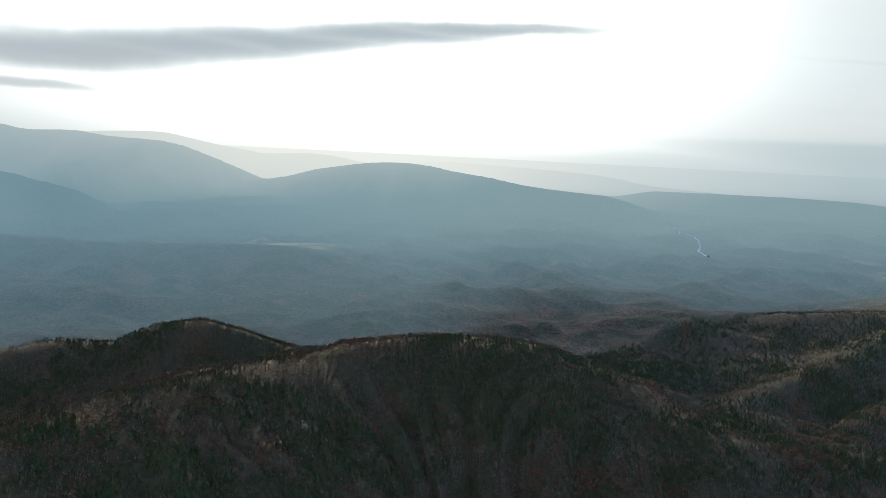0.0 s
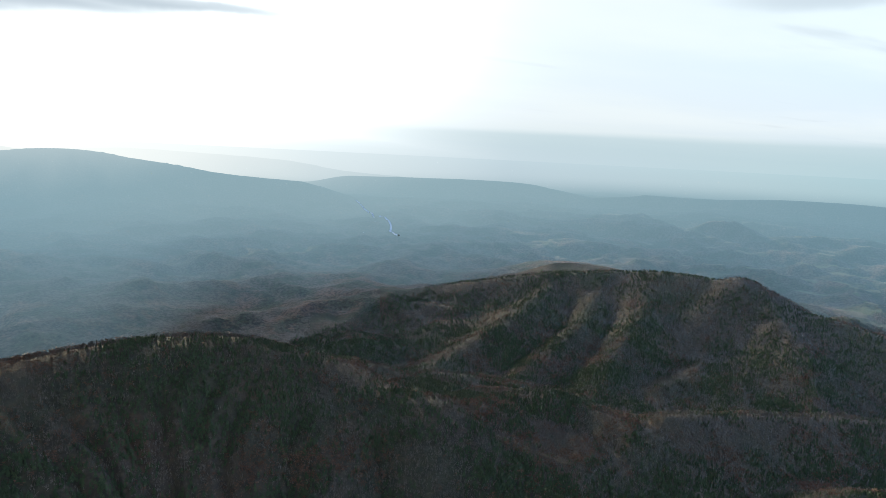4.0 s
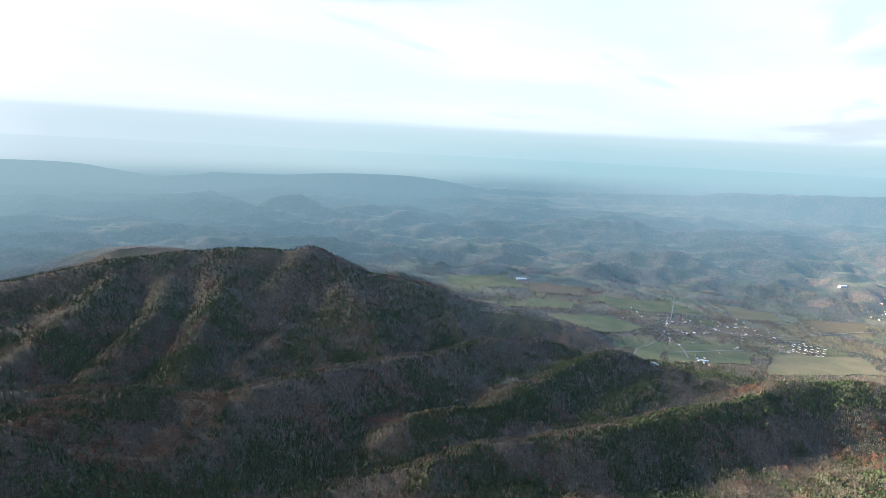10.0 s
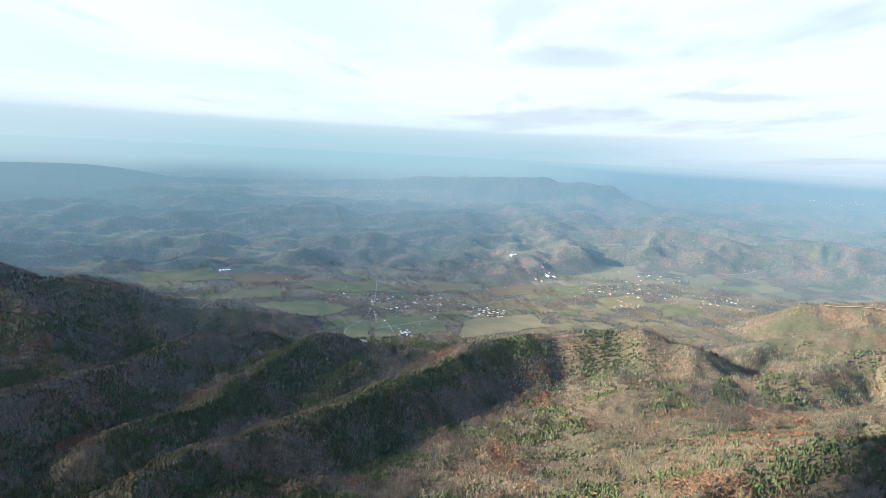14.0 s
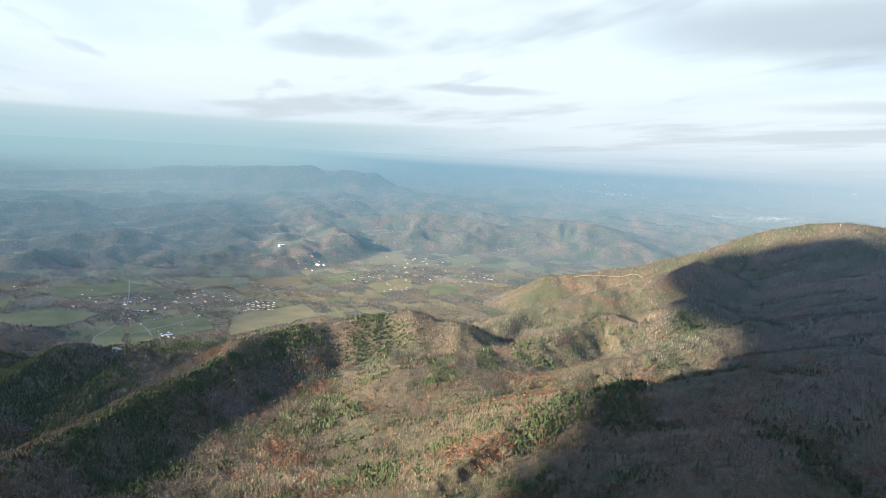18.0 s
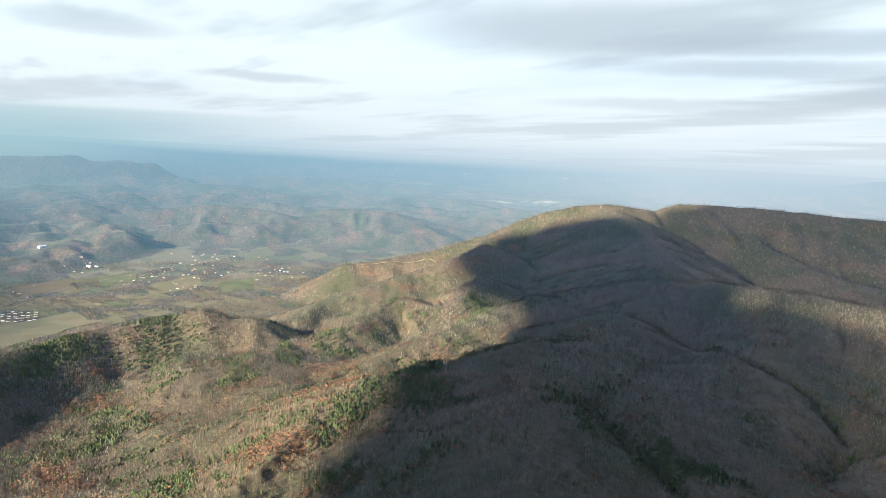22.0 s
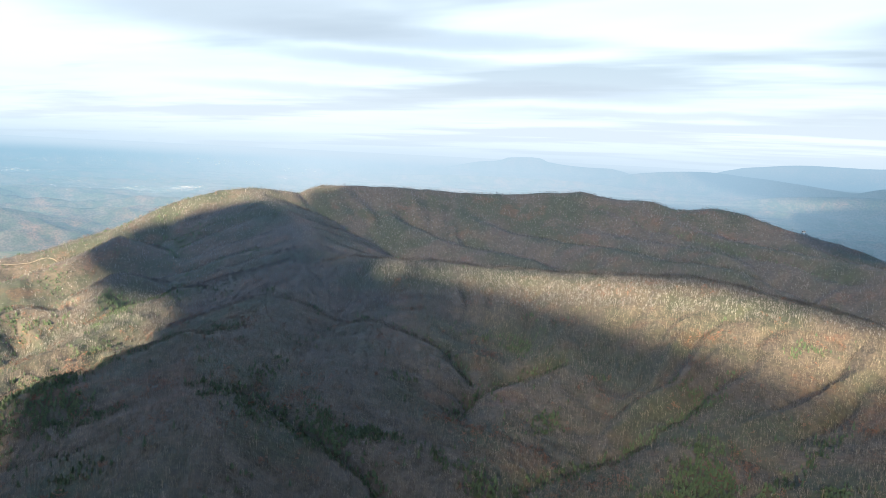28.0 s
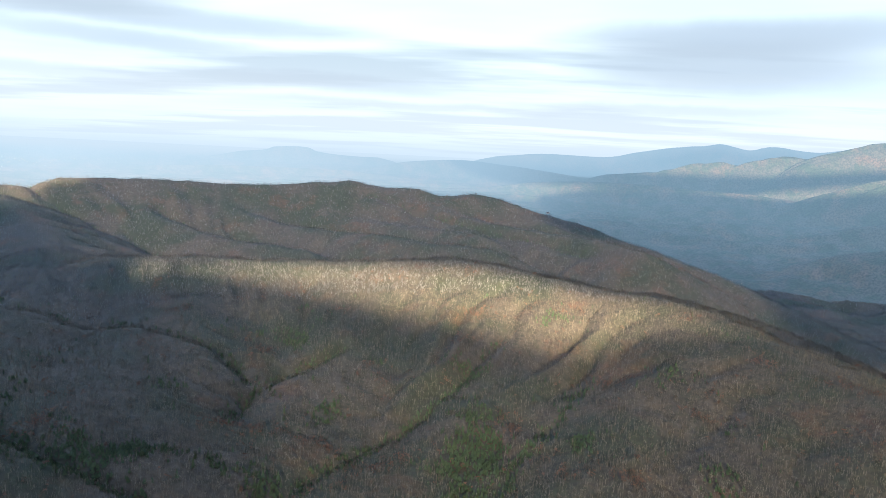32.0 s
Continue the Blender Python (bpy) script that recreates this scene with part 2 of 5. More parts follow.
ridge("cone", [(8.7, 2500, -15.08), (13.3, 2450, -13.92), (18.0, 2400, -13.15), (22.8, 2400, -12.11), (28.2, 2350, -10.99), (34.1, 2350, -9.98), (39.9, 2350, -9.22), (45.5, 2320, -8.87), (49.1, 2280, -8.97), (51.1, 2250, -8.62), (53.5, 2200, -10.12), (55.5, 2180, -10.6), (59.5, 2150, -11.28), (64.5, 2120, -12.41), (69.4, 2100, -13.09), (74.3, 2080, -14.17)], 0.52, 45, 0.2, 320)
ridge("cone_spur_a", [(44.7, 2330, -8.97), (44.0, 2150, -11.02), (42.9, 1900, -14.32), (41.3, 1700, -17.06), (39.7, 1500, -20.17)], 0.58, 30, 0.2, 200)
ridge("cone_spur_b", [(36.1, 2380, -9.69), (34.4, 2100, -12.27), (30.6, 1850, -15.15), (27.8, 1700, -17.03), (25.1, 1560, -18.76)], 0.55, 30, 0.2, 200)
ridge("cone_spur_c", [(52.9, 2220, -9.38), (55.6, 1950, -13.41), (56.7, 1780, -16.02)], 0.55, 30, 0.2, 200)
ridge("cone_spur_d", [(40.6, 2350, -9.24), (39.2, 2050, -12.86), (36.5, 1800, -15.96), (33.9, 1620, -18.45)], 0.58, 25, 0.2, 200)
ridge("cone_back", [(30.0, 2900, -9.91), (33.2, 2850, -9.11), (36.6, 2800, -8.6), (40.1, 2750, -8.69), (42.9, 2700, -9.13)], 0.35, 40, 0.3, 260)
ridge("spur_one", [(46.3, 1230, -20.33), (49.2, 1300, -19.67), (53.1, 1400, -18.91), (56.4, 1480, -18.38), (59.4, 1560, -17.72), (62.6, 1640, -17.21), (66.3, 1750, -16.09), (72.1, 1850, -15.6), (74.1, 1850, -16.29), (76.6, 1850, -17.0)], 0.60, 22, 0.11, 210)
ridge("spur_two", [(59.4, 1150, -23.6), (63.5, 1230, -22.32), (67.3, 1320, -21.48), (70.2, 1450, -19.96), (73.1, 1600, -18.1), (76.1, 1730, -16.49), (78.6, 1800, -16.08), (81.1, 1800, -16.78), (84.7, 1750, -17.67)], 0.60, 22, 0.11, 210)
ridge("spur_three", [(62.6, 1000, -26.23), (69.8, 1100, -24.25), (77.3, 1200, -22.46), (82.3, 1330, -20.55), (87.3, 1470, -18.43), (91.1, 1600, -16.29), (95.8, 1700, -15.36), (100.8, 1750, -14.44), (103.0, 1760, -14.3), (105.1, 1760, -13.76), (107.3, 1740, -14.37), (109.7, 1720, -14.66)], 0.60, 22, 0.09, 220)
ridge("spur_four", [(129.3, 1950, -10.73), (125.8, 1800, -13.23), (121.4, 1850, -12.93), (118.1, 1700, -15.12), (110.2, 1550, -17.58), (106.3, 1450, -19.25)], 0.52, 30, 0.17, 170)
ridge("spur_five", [(129.0, 2300, -7.71), (125.5, 2250, -9.46), (121.3, 2150, -11.11), (116.0, 2050, -12.85), (111.1, 1900, -15.06), (105.1, 1800, -16.2)], 0.52, 30, 0.17, 170)
ridge("spur_six", [(133.9, 1700, -12.02), (128.7, 1550, -14.53), (123.2, 1420, -17.04), (118.4, 1330, -18.9)], 0.52, 30, 0.17, 170)
ridge("near_knoll", [(108.7, 780, -28.97), (113.7, 880, -24.53), (117.6, 960, -21.3), (121.4, 1010, -19.46), (124.3, 1030, -18.78), (128.6, 1040, -18.38), (134.7, 1150, -15.96)], 0.52, 30, 0.17, 170)
ridge("main_ridge", [(133.0, 640, -28.73), (134.9, 760, -23.59), (136.8, 950, -19.04), (139.1, 1180, -15.71), (141.5, 1420, -13.0), (143.4, 1750, -10.26), (143.3, 2150, -7.33), (141.2, 2550, -4.99), (138.7, 2800, -3.88)], 0.46, 60, 0.32, 260)
ridge("main_shoulder", [(117.9, 2500, -9.91), (122.8, 2550, -8.9), (127.2, 2600, -7.67), (129.9, 2650, -6.7), (132.6, 2720, -5.4), (135.9, 2780, -4.24), (139.2, 2820, -3.76), (142.6, 2900, -3.76), (146.0, 3000, -3.2), (150.9, 3050, -3.14), (155.7, 3080, -3.34), (159.9, 3100, -3.5), (163.9, 3120, -3.08)], 0.55, 45, 0.22, 240)
ridge("main_east", [(157.6, 3120, -3.57), (161.2, 3110, -3.49), (164.0, 3110, -3.14), (166.9, 3110, -2.74), (168.8, 3080, -3.04), (170.7, 3060, -3.19), (172.7, 3040, -3.15), (174.6, 3010, -3.64), (177.1, 3000, -3.37), (179.0, 2980, -3.60), (182.0, 2940, -4.31), (185.4, 2890, -5.15), (188.3, 2840, -6.00), (191.6, 2780, -6.82), (194.8, 2700, -7.77), (197.5, 2630, -8.68), (200.5, 2540, -9.65), (203.4, 2440, -10.72), (206.6, 2320, -11.90), (209.9, 2200, -13.31)], 0.60, 60, 0.22, 300)
ridge("sunny_crest", [(143.4, 1750, -10.26), (148.3, 1720, -9.41), (156.7, 1680, -9.66), (166.1, 1640, -9.8), (174.9, 1620, -9.24), (178.9, 1600, -9.51), (183.4, 1560, -10.23), (188.2, 1520, -10.78), (194.7, 1480, -11.17), (197.0, 1430, -12.11), (200.5, 1360, -13.38), (204.7, 1280, -14.73), (210.4, 1180, -16.56)], 0.34, 60, 0.3, 230)
ridge("near_spur_a", [(154.5, 1450, -12.8), (150.2, 1200, -15.73), (146.1, 1000, -19.19), (142.5, 820, -23.11)], 0.3, 40, 0.2, 180)
ridge("near_spur_b", [(168.6, 1450, -13.32), (164.4, 1150, -18.57), (160.6, 930, -23.45), (156.8, 760, -28.31)], 0.3, 40, 0.2, 180)
ridge("near_spur_c", [(183.6, 1380, -13.49), (179.0, 1100, -19.55), (174.8, 890, -25.3), (171.8, 780, -28.88)], 0.3, 40, 0.2, 180)
ridge("near_spur_d", [(196.7, 1330, -13.87), (193.6, 1090, -18.87), (190.9, 880, -24.62)], 0.3, 40, 0.2, 180)
ridge("right_hill", [(200.9, 3600, -9.03), (203.1, 3750, -7.55), (204.9, 3850, -6.47), (206.6, 3850, -5.83), (208.9, 3850, -5.30), (211.3, 3850, -4.77)], 0.40, 50, 0.3, 300)
ridge("right_back_hill", [(193.8, 5000, -6.85), (198.1, 5100, -6.25), (201.6, 5200, -5.36), (203.9, 5300, -4.86), (205.7, 5400, -4.33), (207.1, 5500, -3.78), (208.7, 5600, -3.45), (211.0, 5700, -2.90)], 0.32, 60, 0.3, 400)
ridge("far_mountains", [(179.3, 30000, 0.07), (183.1, 30000, 0.45), (187.3, 30000, 0.42), (189.1, 30000, 0.51), (190.9, 30000, 0.92), (192.6, 30000, 1.27), (194.3, 30000, 1.53), (195.8, 30000, 1.68), (197.0, 30000, 1.87), (198.1, 30000, 1.69), (199.3, 30000, 1.48), (200.9, 30000, 1.80), (202.4, 30000, 1.61), (203.9, 30000, 1.51), (205.4, 30000, 1.69), (206.8, 30000, 1.87), (210.4, 30000, 2.23)], 0.3, 120, 0.4, 2500)
ridge("high_mountains", [(188.8, 19000, -1.00), (191.9, 19000, -0.64), (194.1, 18500, -0.15), (195.5, 18000, 0.33), (197.4, 18000, 0.51), (198.6, 18000, 0.31), (200.0, 17500, 0.69), (201.7, 17000, 1.11), (203.6, 17000, 0.99), (205.0, 16500, 1.47), (206.4, 16000, 1.93), (208.0, 15500, 2.35), (210.3, 15000, 2.85)], 0.35, 80, 0.4, 1600)
ridge("far_mesa", [(155.7, 26000, -1.03), (157.6, 26000, -0.60), (160.0, 26000, -0.29), (160.6, 26000, -0.02), (163.1, 26000, 0.06), (164.1, 26000, -0.27), (166.3, 26000, -0.50), (169.1, 26000, -0.54)], 0.3, 60, 0.3, 2000)
ridge("low_hills", [(148.4, 14000, -2.66), (151.6, 14000, -2.1), (157.6, 14000, -1.82), (165.9, 14000, -1.83)], 0.12, 200, 0.3, 1500)
ridge("low_hills_b", [(167.8, 20000, -1.74), (171.6, 20000, -0.84), (176.4, 20000, -0.46), (180.3, 20000, -0.74)], 0.12, 200, 0.3, 1500)
ridge("left_low_spur", [(-21.4, 2550, -13.44), (-17.9, 2600, -12.26), (-14.2, 2650, -11.73), (-11.2, 2650, -11.33), (-8.5, 2550, -12.16), (-4.5, 2350, -13.75), (-0.5, 2200, -14.67), (3.6, 2050, -15.80)], 0.42, 40, 0.2, 220)
ridge("sunward_rise", [(-4.7, 3700, -9.01), (-1.7, 3650, -8.64), (1.2, 3550, -8.89), (4.7, 3400, -9.43), (7.7, 3150, -10.44), (11.2, 2950, -10.75)], 0.35, 45, 0.2, 260)
ridge("round_hump", [(8.1, 4300, -9.10), (10.5, 4350, -7.92), (12.3, 4350, -7.53), (15.2, 4300, -7.91), (18.0, 4300, -8.36)], 0.3, 60, 0.2, 300)
ridge("low_knob", [(21.9, 4700, -8.14), (23.1, 4700, -7.42), (24.3, 4700, -7.01), (25.6, 4700, -7.28), (27.3, 4700, -7.66)], 0.4, 30, 0.15, 250)
ridge("far_hump", [(-19.2, 6200, -6.30), (-17.9, 6200, -5.63), (-16.8, 6200, -5.32), (-15.7, 6200, -5.62), (-13.8, 6200, -6.29)], 0.35, 40, 0.2, 300)
ridge("sunward_fold", [(11.7, 3000, -11.18), (15.5, 3000, -10.97), (19.5, 3050, -10.07), (23.0, 3000, -10.11), (25.9, 2950, -10.31), (29.5, 2900, -10.18), (33.5, 2850, -9.38)], 0.35, 45, 0.2, 240)
ridge("sunward_fold_b", [(4.5, 2500, -13.82), (8.4, 2600, -12.57), (12.3, 2600, -12.61), (16.1, 2550, -12.88), (20.6, 2500, -12.25), (24.9, 2400, -12.20)], 0.35, 40, 0.2, 220)
ridge("pyramid_hill", [(41.5, 5600, -5.34), (44.4, 5500, -5.24), (46.3, 5400, -5.06), (47.8, 5350, -4.42), (49.1, 5300, -4.07), (50.4, 5200, -4.49), (52.7, 5000, -5.46), (55.6, 4700, -6.18), (58.1, 4400, -6.67)], 0.42, 30, 0.2, 320)
ridge("across_rise", [(52.6, 3900, -9.37), (55.0, 4000, -8.54), (57.8, 4100, -7.80), (60.7, 4000, -8.01), (63.2, 3800, -8.65)], 0.38, 40, 0.25, 260)
ridge("across_rise_b", [(56.8, 4900, -7.40), (60.7, 4900, -6.94), (64.6, 4900, -6.49), (68.5, 4800, -6.60), (71.5, 4600, -7.02)], 0.32, 50, 0.25, 300)
ridge("far_rise", [(71.3, 6200, -5.68), (74.1, 6200, -5.11), (77.0, 6200, -4.72), (80.1, 6200, -4.49), (82.8, 6100, -4.75), (86.3, 6000, -5.26)], 0.3, 60, 0.25, 400)
ridge("far_rise_b", [(61.5, 4700, -8.31), (65.9, 4900, -7.57), (71.3, 5100, -6.92), (77.0, 5200, -6.46), (82.9, 5000, -6.80), (87.9, 4800, -7.02)], 0.3, 50, 0.25, 320)
ridge("orchard_rise", [(86.8, 4900, -6.69), (90.7, 4900, -6.17), (94.6, 4800, -6.01), (98.3, 4700, -6.07), (101.9, 4700, -5.63), (105.8, 4700, -5.16), (108.8, 4600, -5.38), (111.2, 4400, -5.83)], 0.3, 45, 0.25, 300)
ridge("orchard_front", [(73.3, 3800, -9.65), (77.1, 4000, -8.78), (82.0, 4050, -8.30), (86.9, 4050, -8.05), (91.8, 3950, -8.14), (95.2, 3750, -8.56)], 0.34, 40, 0.25, 240)
ridge("valley_end", [(112.1, 4300, -7.13), (113.9, 4400, -6.05), (115.7, 4500, -5.34), (117.8, 4500, -5.17), (120.4, 4400, -5.32)], 0.3, 45, 0.25, 280)
ridge("east_spur_a", [(152.4, 3080, -3.45), (154.6, 2980, -4.34), (157.6, 2850, -5.52), (161.3, 2700, -6.61), (165.5, 2560, -7.02), (170.4, 2420, -7.24), (174.8, 2300, -7.72), (179.3, 2200, -8.07)], 0.50, 30, 0.15, 200)
ridge("east_spur_b", [(167.1, 3100, -2.92), (170.3, 2980, -4.04), (174.2, 2860, -4.92), (178.7, 2720, -5.71), (183.6, 2600, -6.24), (188.3, 2480, -6.66), (191.6, 2360, -7.28)], 0.50, 30, 0.15, 200)
ridge("east_spur_c", [(159.9, 3100, -3.63), (163.1, 2980, -4.61), (166.9, 2830, -5.72), (170.8, 2700, -6.34), (174.8, 2600, -6.55), (178.2, 2480, -6.86)], 0.50, 30, 0.15, 200)
ridge("east_spur_d", [(146.5, 3050, -3.52), (149.2, 2900, -4.68), (152.0, 2700, -6.20), (155.0, 2520, -7.40), (159.0, 2380, -8.20), (163.2, 2280, -8.61)], 0.50, 30, 0.15, 200)
ridge("east_spur_e", [(178.0, 2990, -3.51), (181.5, 2880, -4.82), (185.0, 2760, -5.90), (188.4, 2640, -6.94), (190.8, 2500, -8.16)], 0.50, 30, 0.15, 200)
ridge("right_sunny_ridge", [(201.8, 9500, -2.81), (203.6, 9300, -2.06), (205.4, 9000, -1.34), (206.7, 8800, -0.83), (208.3, 8600, -0.32), (211.2, 8400, 0.57)], 0.35, 80, 0.35, 700)
ridge("right_low_rise", [(178.5, 11000, -2.86), (181.8, 11000, -2.14), (185.1, 11000, -1.82), (187.9, 11000, -1.70), (192.0, 11000, -1.69), (196.0, 10500, -1.90), (199.7, 10000, -2.00)], 0.16, 150, 0.3, 900)


CREEKS = []


def creek(points, depth=27.0, wide=19.0):
    """A narrow gully by headings and distances."""
    CREEKS.append((np.array([(r * math.sin(radians(a)), r * math.cos(radians(a))) for a, r in points]), depth, wide))


creek([(142.0, 1475), (144.0, 1445), (148.2, 1400), (152.3, 1262), (156.3, 1196), (158.5, 1110)])
creek([(138.5, 930), (140.6, 882), (144.0, 803), (149.6, 730), (153, 650)])
creek([(178.0, 1130), (176.5, 1090), (173.6, 1010), (169.6, 919), (164.6, 809), (160.7, 729)], 13, 15)
creek([(166.5, 1225), (165.1, 1198), (161.5, 1135), (158.6, 1064), (157, 980)])
creek([(188.0, 1120), (186.0, 1010), (183.0, 900), (180.5, 780)], 5, 15)
creek([(141.1, 3020), (143.1, 2900), (144.9, 2750), (148.3, 2580), (152.4, 2420)], 18, 22)
creek([(151.6, 2820), (154.1, 2700), (158.1, 2520), (164.1, 2320), (168.0, 2260)], 18, 22)
creek([(163.2, 2780), (166.0, 2640), (169.9, 2500), (174.9, 2320)], 18, 22)
creek([(168.3, 3000), (171.8, 2860), (177.2, 2700), (183.6, 2520), (187.5, 2380)], 18, 22)
creek([(118.0, 1330), (112.0, 1230), (104.0, 1150), (95.0, 1110)], 9, 22)


def creek_distance(x, y, line):
    d = np.full(len(x), 1e9)
    for p, q in zip(line[:-1], line[1:]):
        e = q - p
        s = np.clip(((x - p[0]) * e[0] + (y - p[1]) * e[1]) / (e @ e), 0, 1)
        d = np.minimum(d, np.hypot(x - p[0] - s * e[0], y - p[1] - s * e[1]))
    return d


def floor_height(x, y):
    r, az = np.hypot(x, y), np.degrees(np.arctan2(x, y))
    az = np.where(az < -100, az + 360, az)
    # three kinds of lower ground: hollows towards the sun, shallow dales between the spurs, a broad wooded bench under the main ridge
    at = [0, 450, 750, 1050, 1350, 1650, 1950, 2150, 1e6]
    hollow, dale, bench = (np.interp(r, at, h) for h in ([200, 140, 40, -10, -25, -25, -8, 0, 0], [200, 140, 80, 8, -20, -25, -8, 0, 0], [200, 150, 112, 78, 58, 40, 4, 0, 0]))
    dales, benches = smooth(az, 36, 54), smooth(az, 88, 112)
    deep = smooth(az, 138, 150)
    base = hollow * (1 - dales) + dale * dales * (1 - benches) + bench * benches * (1 - deep) + hollow * deep
    valley = smooth(az, 56, 66) * (1 - smooth(az, 122, 140)) * smooth(r, 1700, 2000) * (1 - smooth(r - 800 * smooth(az, 92, 108), 2850, 3250))
    hills = np.interp(r, [0, 900, 1500, 3500, 5000, 8000, 11000, 20000, 1e6], [10, 14, 45, 100, 145, 145, 70, 30, 30])
    hills = hills * (0.75 + 0.25 * smooth(az, 20, 45) * (1 - 0.5 * smooth(az, 110, 150))) + 26 * smooth(r, 1200, 1800) * (1 - smooth(r, 2800, 4200)) * (1 - smooth(az, 25, 40))
    roll = 0.0
    for lo, hi, s in ((0, 4300, 560.0), (4300, 7000, 1000.0), (7000, 1e9, 2200.0)):
        w = smooth(r, lo * 0.8, lo * 1.2 + 1) * (1 - smooth(r, hi * 0.8, hi * 1.2))
        roll = roll + w * (0.75 * ridged(x, y, s, 4, 0.45) + 0.4 * fractal(x + 700, y, s * 0.8, 3, 0.42))
    plain = 1 - smooth(r, 9000, 15000)
    return base + hills * (roll + 0.1) * (1 - 0.93 * valley) * (0.15 + 0.85 * plain)


def raw_height(x, y):
    """Height of the ground at plan places in true metres, before the streams cut it."""
    x, y = np.asarray(x, float), np.asarray(y, float)
    z = floor_height(x, y)
    r = np.hypot(x, y)
    for line, steep, top, spurs, wave in RIDGES:
        d0, d1 = np.hypot(line[:, 0], line[:, 1]).min(), np.hypot(line[:, 0], line[:, 1]).max()
        reach = 40 + (line[:, 2].max() + 60) / steep * 1.6
        pick = np.nonzero((r > d0 - reach) & (r < d1 + reach)
                          & (x > line[:, 0].min() - reach) & (x < line[:, 0].max() + reach)
                          & (y > line[:, 1].min() - reach) & (y < line[:, 1].max() + reach))[0]
        if not len(pick):
            continue
        px, py = x[pick], y[pick]
        spans, run = [], 0.0
        for p, q in zip(line[:-1], line[1:]):
            spans.append((p, q - p, (q - p)[0] ** 2 + (q - p)[1] ** 2, run))
            run += math.sqrt(spans[-1][2])

        def to_span(p, e, long2):
            s = np.clip(((px - p[0]) * e[0] + (py - p[1]) * e[1]) / long2, 0, 1)
            return s, np.hypot(px - p[0] - s * e[0], py - p[1] - s * e[1])

        d = np.full(len(pick), 1e9)
        for p, e, long2, _ in spans:
            d = np.minimum(d, to_span(p, e, long2)[1])
        weight, top_z, along = np.full(len(pick), 1e-12), np.zeros(len(pick)), np.zeros(len(pick))
        for p, e, long2, start in spans:
            s, dist = to_span(p, e, long2)
            w = np.exp(-(dist - d) / (0.10 * d + 4.0))
            weight, top_z, along = weight + w, top_z + w * (p[2] + s * e[2]), along + w * (start + s * math.sqrt(long2))
        top_z, along = top_z / weight, along / weight
        bend = fractal(px, py, wave * 1.2, 2)
        ribs = noise2(along / wave + 3.1 * steep + bend * 0.35, d / (wave * 4) + 0.37 * len(line))
        drop = steep * (1 + spurs * ribs * smooth(d, 0, wave * 0.5)) * (np.sqrt(d * d + top * top) - top)
        # side valleys that run down the flanks, sharp below and round above
        cut = np.abs(noise2(along / (0.62 * wave) + 9.7 + bend * 0.3, d / (wave * 5))) - 0.22
        fine = np.abs(noise2(along / (0.27 * wave) - 4.3 + bend * 0.5, d / (wave * 2.2))) - 0.22
        drop = drop - min(wave, 320.0) * spurs * (0.6 * cut + 0.08 * fine) * smooth(d, 0.1 * wave, 0.9 * wave)
        own = top_z - drop
        k = top * 0.4
        cur = z[pick]
        z[pick] = np.where(own > cur - 200, 0.5 * (own + cur + np.sqrt((own - cur) ** 2 + k * k)), cur)
    # small lumps
    lift = smooth(z, 15, 90) * (1 - smooth(r, 3500, 5000))
    return z + lift * (1 - 3 * ridged(x + 25 * fractal(x, y, 90.0, 1), y, 210.0, 2) + 1.2 * fractal(x, y, 70.0, 2))


def gullies(x, y, gx, gy, size, octaves=3, gain=0.40, deep=0.026):
    """Branching side valleys that run down the slope (gx, gy); each finer set follows the coarser one's own slopes."""
    total, hx, hy, amp = 0.0, 0.0, 0.0, size * deep
    for k in range(octaves):
        cell = size / 2.0 ** k
        dx, dy = -(gy + hy), gx + hx
        slope = np.hypot(dx, dy)
        fade = smooth(slope, 0.03, 0.32)
        dx, dy = dx / np.maximum(slope, 1e-6), dy / np.maximum(slope, 1e-6)
        px, py = x / cell + 13.7 * k, y / cell - 8.3 * k
        ix, iy = np.floor(px).astype(int), np.floor(py).astype(int)
        px, py = px - ix, py - iy
        c, s, total_w = 0.0, 0.0, 1e-9
        for i in (-1, 0, 1):
            for j in (-1, 0, 1):
                h = _perm[(_perm[(ix + i) & 1023] + iy + j) & 1023]
                qx, qy = px - i - 0.2 - 0.6 * (h & 31) / 31, py - j - 0.2 - 0.6 * (h >> 5) / 31
                w = np.exp(-2.4 * (qx * qx + qy * qy))
                turn = 6.2832 * (qx * dx + qy * dy)
                c, s, total_w = c + w * np.cos(turn), s + w * np.sin(turn), total_w + w
        total = total + amp * fade * c / total_w
        d = -amp * fade * 6.2832 / cell * s / total_w
        hx, hy = hx + d * dx, hy + d * dy
        amp *= gain
    return total


# the land is worked out once, over headings and true distances
AZS = np.concatenate([np.arange(-42, 218.01, 0.25), np.arange(220, 318.1, 2.0)])
FARS = np.concatenate([[0.05, 60, 140, 220, 300, 380], np.geomspace(440, 3300, 235), np.geomspace(3335, 9000, 90), np.geomspace(9140, 33000, 78), np.geomspace(35000, 120000, 18)])


